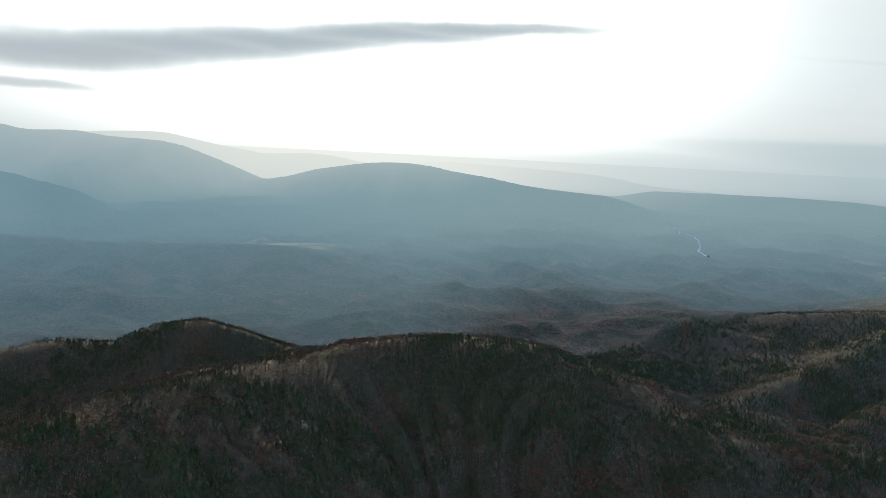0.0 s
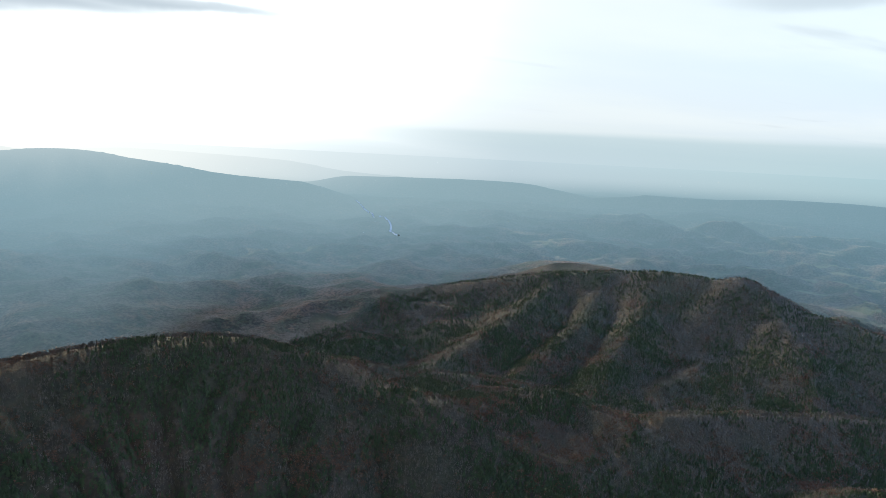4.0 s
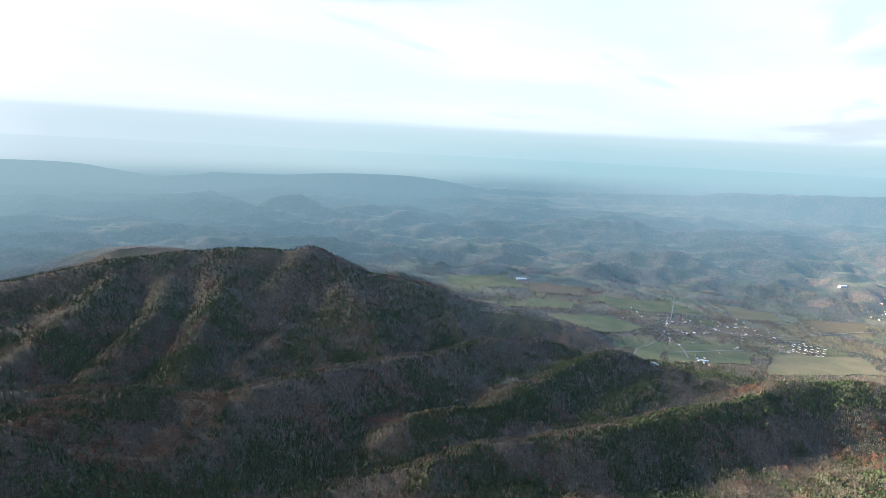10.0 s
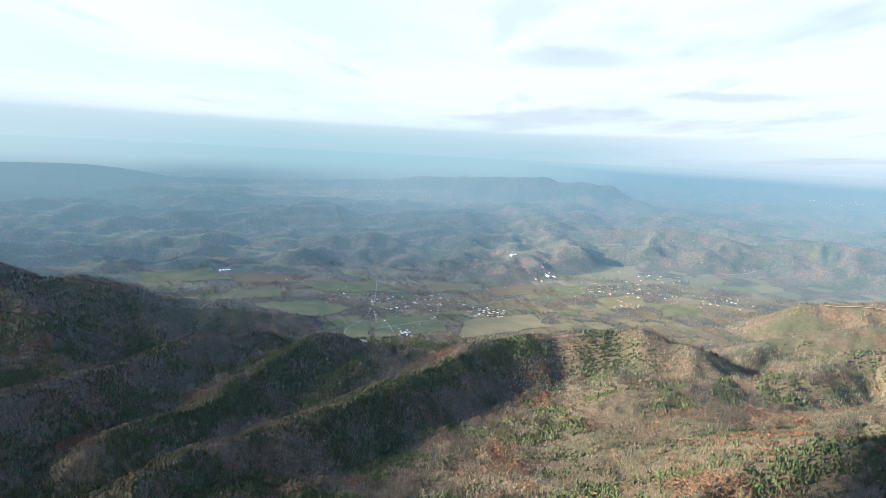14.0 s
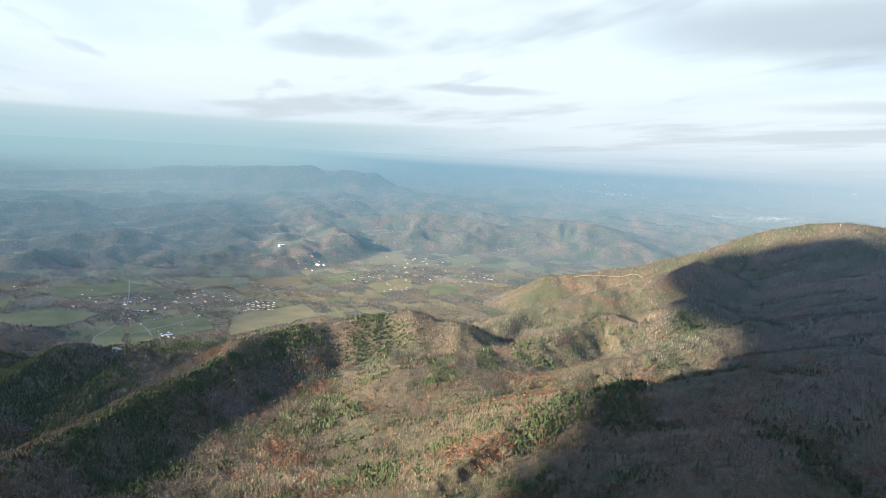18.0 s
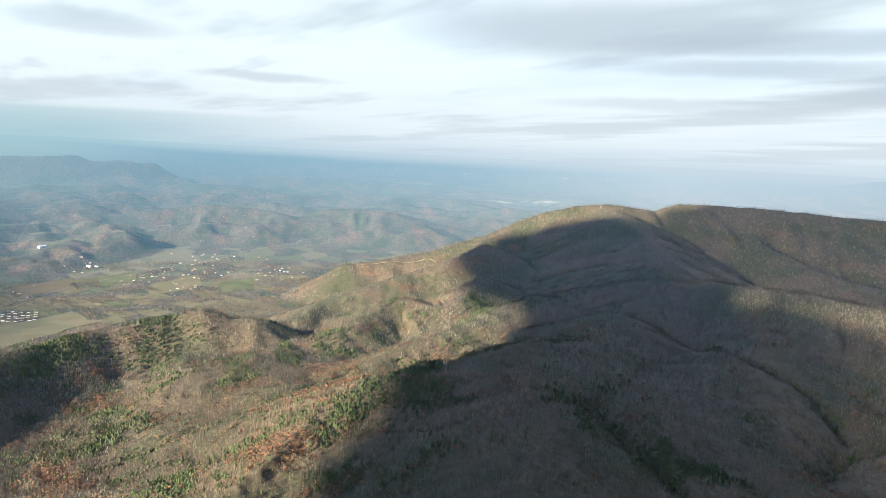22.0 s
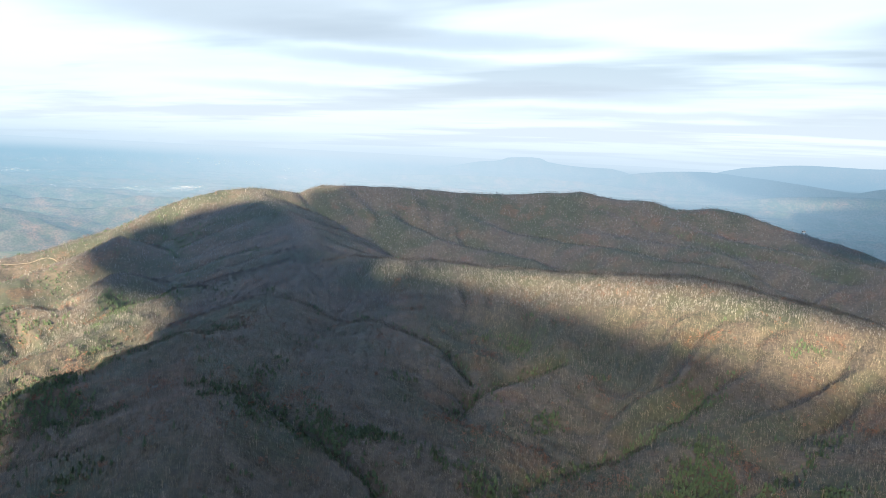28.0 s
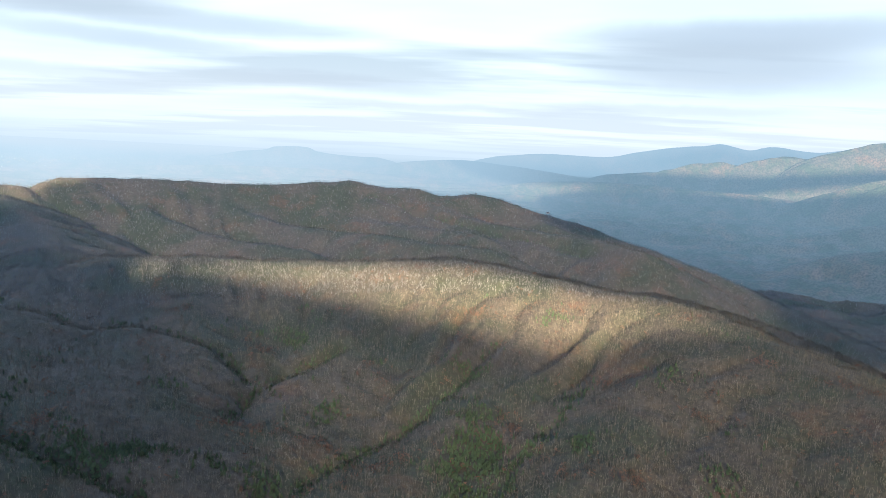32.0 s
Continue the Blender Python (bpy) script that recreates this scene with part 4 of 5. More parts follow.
def on_floor(x, y, top):
    """True on the level floor of the farmed valley."""
    r, az = np.hypot(x, y), np.degrees(np.arctan2(x, y))
    return (r > 1970) & (r < 2900) & (az > 62) & (az < 121) & (height(x, y) < top)


def hedges(rng):
    """Trees in rows along the borders of the valley's lots."""
    x, y = [], []
    for _ in range(620):
        a, r = math.radians(rng.uniform(62, 121)), rng.uniform(1980, 2900)
        way = math.radians(rng.choice([24, 24, 114]) + rng.normal() * 9)
        k, long = rng.randint(10, 32), rng.uniform(50, 170)
        t = rng.uniform(-0.5, 0.5, k) * long
        x.append(r * math.sin(a) + t * math.cos(way) + rng.normal(size=k) * 2)
        y.append(r * math.cos(a) + t * math.sin(way) + rng.normal(size=k) * 2)
    x, y = np.concatenate(x), np.concatenate(y)
    low = on_floor(x, y, 18) & ~on_field(x, y)
    return x[low], y[low]


def woods():
    rng = np.random.RandomState(11)
    bare = [bare_shape(rng, 2, 3) for _ in range(10)]
    far_bare = [crown_shape(rng, 4, 0.33, 0.28, 0.062, 3.3) for _ in range(6)]
    pines = [pine_shape(rng, 3) for _ in range(6)]
    far_pines = [pine_shape(rng, 3, 2) for _ in range(6)]
    leafy = [crown_shape(rng, 6, 0.36, 0.3, 0.14) for _ in range(4)]
    sets = {"bare": [], "far_bare": [], "sun_bare": [], "grove": [], "pine": [], "far_pine": [], "rust": []}
    for lo, hi, count, az0, az1 in ((430, 950, 88000, -40, 216), (950, 1450, 106000, -40, 216), (1450, 2000, 96000, -40, 216), (2000, 2750, 80000, -40, 216), (2750, 3300, 46000, -40, 216),
                                    (800, 1900, 46000, 30, 98), (1650, 2700, 32000, 4, 64)):
        x, y = scatter(rng, count, lo, hi, az0, az1)
        p, q, v = pine_field(x, y), rust_field(x, y), in_valley(x, y)
        az = np.degrees(np.arctan2(x, y))
        r = np.hypot(x, y)
        keep = rng.uniform(size=count) > v * (0.55 + 0.45 * (fractal(x, y, 120.0, 2) < 0.12))
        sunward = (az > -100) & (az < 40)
        keep &= ~((az > -100) & (az < 63) & (rng.uniform(size=count) < smooth(r - np.interp(az, [0, 6, 12, 18, 25, 32], [1520, 1650, 1850, 2080, 2380, 2680]), -60, 70))) & (rng.uniform(size=count) > np.where((az > 131) | (az < -100), smooth(r, 3180, 3290), np.where(az > 112, smooth(r, 2700, 2800), np.where(az > 62, smooth(r, 2100, 2400), smooth(r, 2500, 2745)))))
        keep &= ~on_field(x, y)
        ravine = np.min([creek_distance(x, y, line) for line, _, _ in CREEKS], 0) + 5 * rng.normal(size=count) < 11
        pine = keep & ravine & (rng.uniform(size=count) < 0.55) | keep & (p > 0.47 - 0.13 * ((az > 5) & (az < 84) & (r < 2700)) + rng.normal(size=count) * 0.19)
        rust = keep & ~pine & (q > 0.88 - 0.34 * ((az > -100) & (az < 62)) - 0.20 * ((az > 92) & (az < 128)) + 0.30 * smooth(np.abs(az), 120, 150) + 0.5 * (r > 1600) * (np.abs(az) > 140) + rng.normal(size=count) * 0.42)
        other = keep & ~pine & ~rust
        if hi == 2750:
            vx, vy = scatter(rng, 62000, 1950, 3250, 60, 126)
            grove = (fractal(vx, vy, 150.0, 4, 0.65) > 0.02 + 0.22 * rng.normal(size=len(vx))) & (height(vx, vy) < 45) & ~on_field(vx, vy)
            hx, hy = hedges(rng)
            sets["grove"].append((np.concatenate([vx[grove], hx]), np.concatenate([vy[grove], hy])))
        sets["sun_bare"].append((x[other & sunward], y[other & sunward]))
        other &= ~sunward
        sets["bare" if hi < 1500 else "far_bare"].append((x[other], y[other]))
        sets["pine" if hi < 1000 else "far_pine"].append((x[pine], y[pine]))
        sets["rust"].append((x[rust], y[rust]))
    for kind, shapes, name, mat, tall, slim, label in (
            ("bare", bare, "bare_forest", BARE, (7.0, 12), (0.8, 1.25), "leafless grey-brown hardwood trees on the slopes"),
            ("far_bare", far_bare, "bare_forest_beyond", BARE_FAR, (7, 11), (0.9, 1.4), "leafless grey-brown woods on the farther hills"),
            ("grove", far_bare, "valley_groves", HAZED_GROVE, (6, 10), (1.0, 1.7), "leafless grey-brown groves and hedgerows on the valley floor"),
            ("sun_bare", far_bare, "bare_forest_sunward", BACKLIT_TWIGS, (6, 9), (1.1, 1.8), "leafless woods on the hills towards the sun"),
            ("pine", pines, "pine_wood", PINE, (5, 9), (1.2, 1.9), "dark green pines in patches along the spurs"),
            ("far_pine", far_pines, "pine_wood_beyond", PINE, (5, 9), (1.2, 1.9), "dark green pines among the woods of the farther hills"),
            ("rust", leafy, "autumn_trees", RUST, (7, 10), (0.9, 1.3), "rust-red and orange late autumn trees among bare woods")):
        x, y = (np.concatenate(c) for c in zip(*sets[kind]))
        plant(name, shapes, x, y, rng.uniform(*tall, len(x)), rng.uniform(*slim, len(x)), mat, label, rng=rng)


woods()

# ---- unseen clouds placed to shade the ridge and hills; they hang towards the sun, above the view ----
def vapour(name, thin):
    m, n = material(name)
    b, out = finish(n, n.mix(n.noise(place_of(n), 0.004, 4), (0.80, 0.82, 0.85), (0.9, 0.9, 0.9)), 1.0)
    # thin enough to let some sun through
    clear, mx = n.add("ShaderNodeBsdfTransparent"), n.add("ShaderNodeMixShader")
    mx.inputs[0].default_value = thin
    n.link(b.outputs[0], mx.inputs[1])
    n.link(clear.outputs[0], mx.inputs[2])
    n.link(mx.outputs[0], out.inputs[0])
    return m


DENSE, THIN = vapour("dense_cloud", 0.02), vapour("thin_cloud", 0.42)
VALE = vapour("pale_cloud", 0.54)
VEIL, GREY = vapour("veil_cloud", 0.46), vapour("grey_cloud", 0.40)
DIM, LEE, HALF = vapour("dim_cloud", 0.20), vapour("lee_cloud", 0.18), vapour("thin_edge_cloud", 0.55)


def cloud(shade, vapour_kind, base=1500.0, thick=45.0, label="grey flat-based cloud out of view, placed to shade the land"):
    """A flat cloud whose shade falls on the land within an outline of headings and distances."""
    pts = []
    for az, far in shade:
        p, _ = ground_at(az, far)
        pts.append(p + sun_way * ((base - p.z) / sun_way.z))
    mid = sum(pts, Vector()) / len(pts)
    ring = []
    n = len(pts)
    for i in range(n):
        p0, p1, p2, p3 = (pts[(i + k - 1) % n] for k in range(4))
        for s in (0, 0.2, 0.4, 0.6, 0.8):
            ring.append(0.5 * (2 * p1 + (p2 - p0) * s + (2 * p0 - 5 * p1 + 4 * p2 - p3) * s * s + (3 * p1 - p0 - 3 * p2 + p3) * s ** 3))
    bm = bmesh.new()
    rows = []
    for layer in (-1, 1):
        for f in (1.0, 0.97, 0.85, 0.6, 0.3):
            row = []
            for p in ring:
                q = mid + (p - mid) * f
                lump = noise.fractal(q * 0.006, 0.8, 2.0, 4)
                edge = q + Vector((lump, noise.noise(q * 0.008), 0)) * 26 * (f > 0.9)
                edge.z = base + layer * thick * math.sqrt(max(0.0, 1 - f ** 4)) * (0.4 if layer < 0 else 1.0) * (1 + 0.6 * lump)
                row.append(bm.verts.new(edge))
            rows.append(row)
        rows.append([bm.verts.new((mid.x, mid.y, base + layer * thick * (0.4 if layer < 0 else 1.0)))])
    for g in (rows[:6], rows[6:]):
        for a, b in zip(g, g[1:]):
            for i in range(len(a)):
                j = (i + 1) % len(a)
                bm.faces.new((a[i], a[j], b[j], b[i]) if len(b) > 1 else (a[i], a[j], b[0]))
    for i in range(len(ring)):
        j = (i + 1) % len(ring)
        bm.faces.new((rows[0][i], rows[0][j], rows[6][j], rows[6][i]))
    bmesh.ops.recalc_face_normals(bm, faces=bm.faces)
    me = bpy.data.meshes.new("cloud")
    bm.to_mesh(me)
    bm.free()
    me.polygons.foreach_set("use_smooth", np.ones(len(me.polygons), bool))
    me.materials.append(vapour_kind)
    return tagged(new("cloud", me), label, "cloud", "clouds over the ridge")


cloud([(111, 560), (112.5, 730), (116.5, 790), (121.5, 870), (124.5, 980), (128, 1050), (129.9, 1383), (132.5, 1580), (131.5, 1651), (127.1, 1997), (126.2, 2241),
       (129.1, 2584), (133.6, 2650), (139.1, 2647), (141.6, 2500), (144, 2200), (145.5, 1850), (147.4, 1693), (151, 1600), (152, 420), (130, 420)], DENSE, base=1400.0)
cloud([(151.3, 1600), (154.9, 1569), (160.7, 1434), (165.7, 1295), (171.8, 1275), (178.9, 1178), (185.6, 1180), (192.3, 1243), (199.4, 1354), (204, 2100), (212, 2400),
       (220, 2000), (218, 700), (190, 420), (152.3, 420)], GREY)
# added half-clear sheet: softens the shade's edge between the two clouds above
cloud([(151.5, 1590), (156, 1480), (159, 1150), (159, 800), (158, 420), (150.5, 420)], HALF, base=1450.0)
cloud([(182, 3500), (184, 6000), (183, 9500), (190, 10500), (200, 10800), (216, 10500), (218, 2500), (206, 2200), (196, 3000)], LEE)
cloud([(180, 14500), (177, 60000), (216, 60000), (216, 13800), (200, 14000), (190, 13500)], LEE)
cloud([(146, 1830), (142, 2520), (143.5, 2900), (148.5, 3200), (151, 5200), (160, 8500), (168, 9500), (179, 8500), (190, 6500), (202, 4200), (206, 2000), (201, 1500), (192, 1455),
       (181, 1545), (174, 1560), (165, 1650), (156, 1660), (149, 1700)], THIN)
cloud([(-58, 300), (-56, 1200), (-50, 1750), (-20, 1800), (5, 1750), (14, 1600), (22.3, 1510), (27.4, 2000), (32.4, 2600), (34.4, 4000), (41, 5000), (50, 4500), (63, 2900), (79, 1960), (86, 1800), (90, 1620),
       (86.5, 1350), (85, 1000), (86, 700), (70, 400), (40, 300)], VEIL, base=1900.0)
# unseen cloud added to dim the treeless sunward land, for its woods' missing shade
cloud([(-50, 1770), (-50, 7000), (-20, 8000), (20, 8000), (34, 4000), (32, 2600), (27, 2000), (22, 1520), (14, 1620), (5, 1770), (-20, 1820)], DIM, base=1900.0)
cloud([(64, 2920), (76, 2030), (84, 1960), (92, 2150), (93, 2700), (92, 3600), (90, 6500), (60, 7500), (32, 7100), (50, 4600)], VALE, base=1950.0)

# ---- the farmed valley: fields, roads, pond ----
def plain(name, a, b, size=0.05, rough=0.85):
    m, n = material(name)
    p = place_of(n)
    col = n.mix(n.noise(p, size, 5, 0.6), a, b)
    col = n.mix(n.math("MULTIPLY", n.noise(p, size * 9, 3, 0.6), 0.35), col, tuple(v * 0.7 for v in a))
    finish(n, col, rough)
    return m


def meadow(name, a, b, c):
    """Grazed grass: broad damp and dry patches, mown bands and fine tufts."""
    m, n = material(name)
    p = place_of(n)
    col = n.mix(n.ramp(n.noise(p, 0.013, 5, 0.65), 0.38, 0.62), a, b)
    col = n.mix(n.math("MULTIPLY", n.ramp(n.noise(p, 0.03, 5, 0.7, (1.0, 0.35, 1.0)), 0.48, 0.66), 0.7), col, c)
    col = n.mix(n.math("MULTIPLY", n.noise(p, 0.2, 3, 0.6), 0.4), col, tuple(v * 0.6 for v in a))
    finish(n, col, 0.9)
    return m


GRASS = meadow("grass", (0.046, 0.062, 0.034), (0.080, 0.086, 0.048), (0.090, 0.078, 0.052))
HAY = meadow("dry_grass", (0.104, 0.094, 0.060), (0.076, 0.080, 0.046), (0.085, 0.066, 0.048))
STUBBLE = meadow("stubble", (0.078, 0.063, 0.046), (0.064, 0.062, 0.038), (0.092, 0.074, 0.055))
ROAD = plain("pale_road", (0.115, 0.112, 0.105), (0.150, 0.146, 0.136), 0.1)
CONCRETE = plain("pale_concrete", (0.34, 0.34, 0.33), (0.42, 0.42, 0.41), 0.1)
DIRT = plain("dirt", (0.15, 0.12, 0.085), (0.19, 0.15, 0.105), 0.1)
WALL_WHITE = plain("white_siding", (0.44, 0.44, 0.43), (0.54, 0.54, 0.52), 0.3)
WALL_TAN = plain("tan_siding", (0.45, 0.38, 0.30), (0.52, 0.46, 0.37), 0.3)
ROOF_PALE = plain("weathered_roofs", (0.24, 0.245, 0.25), (0.32, 0.32, 0.32), 0.3)
WALL_BRICK = plain("brick_wall", (0.28, 0.13, 0.09), (0.34, 0.18, 0.13), 0.6)
ROOF_GREY = plain("grey_shingles", (0.16, 0.16, 0.17), (0.24, 0.24, 0.25), 0.4)
ROOF_BROWN = plain("brown_shingles", (0.15, 0.10, 0.08), (0.2, 0.15, 0.12), 0.4)
ROOF_METAL = plain("white_metal_roof", (0.34, 0.36, 0.38), (0.46, 0.47, 0.48), 0.2, 0.5)
GLASS_DARK = plain("dark_window", (0.03, 0.035, 0.04), (0.05, 0.055, 0.06), 1.0, 0.2)


def water():
    m, n = material("pond_water")
    b, _ = finish(n, (0.03, 0.045, 0.05), 0.06, n.noise(place_of(n), 0.4, 2), 0.05, 0.3)
    b.inputs["Specular IOR Level"].default_value = 0.5
    return m


def draped(name, x, y, rows, mat, lift):
    """A sheet laid over the ground: plan places in rows."""
    fx, fy, fz, _ = fold(x.ravel(), y.ravel(), height(x.ravel(), y.ravel()) + lift)
    na, nf = x.shape
    i = (np.arange(na - 1)[:, None] * nf + np.arange(nf - 1)[None]).ravel()
    me = mesh_from(name, np.stack([fx, fy, fz], 1), np.stack([i, i + 1, i + nf + 1, i + nf], 1).ravel(), 4)
    me.materials.append(mat)
    ob = new(name, me)
    return ob


def plan_of(az, far):
    return np.array([far * math.sin(radians(az)), far * math.cos(radians(az))])


def field(corners, mat, label, lift=0.9):
    a, b, c, d = (plan_of(*p) for p in corners)
    u, v = np.meshgrid(np.linspace(0, 1, 9), np.linspace(0, 1, 9), indexing="ij")
    w = [(1 - u) * (1 - v), u * (1 - v), u * v, (1 - u) * v]
    x, y = (sum(k * p[i] for k, p in zip(w, (a, b, c, d))) for i in (0, 1))
    # uneven hedge lines
    rim = smooth(np.maximum(np.abs(u - 0.5), np.abs(v - 0.5)), 0.3, 0.5)
    x, y = x + rim * 14 * fractal(x, y, 60.0, 2), y + rim * 14 * fractal(x + 500, y, 60.0, 2)
    return tagged(draped("field", x, y, 9, mat, lift), label, "field", kind="structure")


def road(points, wide, mat, label, lift=1.3):
    pts = np.array([plan_of(*p) for p in points])
    ends = np.concatenate([[2 * pts[0] - pts[1]], pts, [2 * pts[-1] - pts[-2]]])
    line = [0.5 * (2 * ends[i + 1] + (ends[i + 2] - ends[i]) * s + (2 * ends[i] - 5 * ends[i + 1] + 4 * ends[i + 2] - ends[i + 3]) * s * s
                   + (3 * ends[i + 1] - ends[i] - 3 * ends[i + 2] + ends[i + 3]) * s ** 3) for i in range(len(pts) - 1) for s in np.linspace(0, 1, 12)[:-1]]
    line = np.array(line + [pts[-1]])
    way = np.gradient(line, axis=0)
    way /= np.linalg.norm(way, axis=1)[:, None]
    side = np.stack([-way[:, 1], way[:, 0]], 1) * wide / 2
    x = np.stack([line[:, 0] - side[:, 0], line[:, 0] + side[:, 0]], 1)
    y = np.stack([line[:, 1] - side[:, 1], line[:, 1] + side[:, 1]], 1)
    return tagged(draped("road", x, y, 2, mat, lift), label, "road", kind="structure")


RIVER = water()
NAMES = {GRASS: "green winter pasture on the valley floor", HAY: "pale tan hay meadow on the valley floor", STUBBLE: "brown stubble field on the valley floor"}
for corners, kind in FIELDS:
    mat = {"grass": GRASS, "hay": HAY, "stubble": STUBBLE}[kind]
    field(corners, mat, NAMES[mat])


def patchwork():
    """Small pastures and hay lots that fill the valley floor between the groves."""
    rng = np.random.RandomState(31)
    c, s = math.cos(radians(24)), math.sin(radians(24))

    def polar(u, v):
        x, y = 2450 + u * c - v * s, u * s + v * c
        return math.degrees(math.atan2(x, y)), math.hypot(x, y)

    for i in range(-16, 17):
        for j in range(-22, 23):
            u, v = i * 95 + 40 * (j % 2), j * 72
            spots = [polar(u + du, v + dv) for du, dv in ((0, 0), (95, 0), (95, 72), (0, 72))]
            mids = np.array([plan_of(*q) for q in spots + [polar(u + 47, v + 36)]])
            if rng.uniform() > 0.5 or not on_floor(mids[:, 0], mids[:, 1], 14).all():
                continue
            mat = [GRASS, HAY, HAY, STUBBLE][rng.randint(4)]
            field([(a + rng.normal() * 0.2, r + rng.normal() * 9) for a, r in spots], mat, NAMES[mat], 0.5)


patchwork()

road([(79.3, 1944), (79.6, 2039), (80.8, 2130), (81.6, 2271), (82.0, 2515), (82.1, 2848)], 4, ROAD, "pale lane into the village")
road([(84.5, 2917), (85.8, 2760), (87.1, 2654), (89.8, 2647)], 6, ROAD, "pale curving valley road")
road([(83.7, 2015), (83.1, 2111), (82.0, 2181), (80.5, 2120)], 4, ROAD, "pale farm lane between pastures")
road([(74.4, 2772), (76.9, 2561), (79.9, 2481), (83.4, 2423), (89.4, 2397), (94.7, 2419)], 5, ROAD, "pale through road of the village")
road([(82.0, 2045), (85.0, 2114), (87.2, 2172), (89.9, 2224)], 5, ROAD, "narrow pale track along a pasture")
road([(89.4, 2397), (96.4, 2768), (103.0, 3107), (109.0, 3566), (114.8, 4026)], 6, ROAD, "pale road along the valley")
road([(118.3, 2481), (119.3, 2481), (121.5, 2489), (122.8, 2489), (124.5, 2489), (126.0, 2350)], 3, DIRT, "tan dirt track cut along the ridge flank", 3.0)


road([(18.6, 6346), (19.5, 5891), (20.2, 5315), (21.1, 5000), (21.7, 4600), (21.6, 4330), (22.2, 4080), (22.5, 3900)], 12, CONCRETE, "pale winding highway in the hazy lowland", 9.0)


def pond():
    rng = np.random.RandomState(3)
    ring = [(1.0 + 0.25 * math.sin(2 * a + 1) + 0.12 * math.sin(5 * a)) for a in np.linspace(0, 6.283, 33)[:-1]]
    c = plan_of(81.0, 1830)
    level = float(height(np.array([c[0]]), np.array([c[1]]))[0]) + 1.5
    bm = bmesh.new()
    vs = [bm.verts.new((c[0] + 26 * f * math.cos(a), c[1] + 16 * f * math.sin(a), level)) for f, a in zip(ring, np.linspace(0, 6.283, 33)[:-1])]
    bm.faces.new(vs)
    me = bpy.data.meshes.new("pond")
    bm.to_mesh(me)
    bm.free()
    me.materials.append(RIVER)
    tagged(new("pond", me), "small still pond below the wooded spur", "pond", kind="structure")


pond()


# ---- houses and farm buildings ----
def part(name, bm, mat, parent, label=""):
    me = bpy.data.meshes.new(name)
    bm.to_mesh(me)
    bm.free()
    me.materials.append(mat)
    ob = new(name, me)
    ob.parent = parent
    return tagged(ob, label)


def block(bm, x0, x1, y0, y1, z0, z1):
    v = [bm.verts.new(p) for p in ((x0, y0, z0), (x1, y0, z0), (x1, y1, z0), (x0, y1, z0), (x0, y0, z1), (x1, y0, z1), (x1, y1, z1), (x0, y1, z1))]
    for f in ((0, 3, 2, 1), (4, 5, 6, 7), (0, 1, 5, 4), (1, 2, 6, 5), (2, 3, 7, 6), (3, 0, 4, 7)):
        bm.faces.new([v[i] for i in f])


def gabled(name, long, wide, tall, pitch, wall, roof, label, category, group, windows=3, chimney=True):
    """A gabled building on an Empty at its base."""
    top = new(name)
    tagged(top, label, category, group)
    bm = bmesh.new()
    a, b = long / 2, wide / 2
    v = [bm.verts.new(p) for p in ((-a, -b, -1.5), (a, -b, -1.5), (a, b, -1.5), (-a, b, -1.5), (-a, -b, tall), (a, -b, tall), (a, b, tall), (-a, b, tall),
                                   (-a, 0, tall + pitch), (a, 0, tall + pitch))]
    for f in ((0, 1, 5, 4), (2, 3, 7, 6), (1, 2, 6, 9, 5), (3, 0, 4, 8, 7)):
        bm.faces.new([v[i] for i in f])
    part("wall", bm, wall, top)
    bm = bmesh.new()
    e = 0.6
    for s in (-1, 1):
        low = tall - e * pitch / b
        pts = [(-a - e, s * (b + e), low), (a + e, s * (b + e), low), (a + e, 0, tall + pitch), (-a - e, 0, tall + pitch)]
        lo = [bm.verts.new((x, y, z + 0.02)) for x, y, z in pts]
        hi = [bm.verts.new((x, y, z + 0.3)) for x, y, z in pts]
        bm.faces.new(lo)
        bm.faces.new(hi)
        for i in range(4):
            j = (i + 1) % 4
            bm.faces.new((lo[i], lo[j], hi[j], hi[i]))
    bmesh.ops.recalc_face_normals(bm, faces=bm.faces)
    part("roof", bm, roof, top)
    for s in (-1, 1):
        for k in range(windows):
            x = -a + long * (k + 0.5) / windows
            bm = bmesh.new()
            block(bm, x - 0.7, x + 0.7, s * b - 0.06, s * b + 0.06, 0.9, 2.3)
            part("window", bm, GLASS_DARK, top)
    if chimney:
        bm = bmesh.new()
        block(bm, a * 0.5, a * 0.5 + 1.0, -0.5, 0.5, tall, tall + pitch + 1.2)
        part("chimney", bm, WALL_BRICK, top)
    return top


def settle(ob, az, far, turn, grow=1.0):
    p, k = ground_at(az, far)
    ob.matrix_basis = pose(p.x, p.y, p.z, 0, 0, turn) @ Matrix.Scale(k * grow, 4)


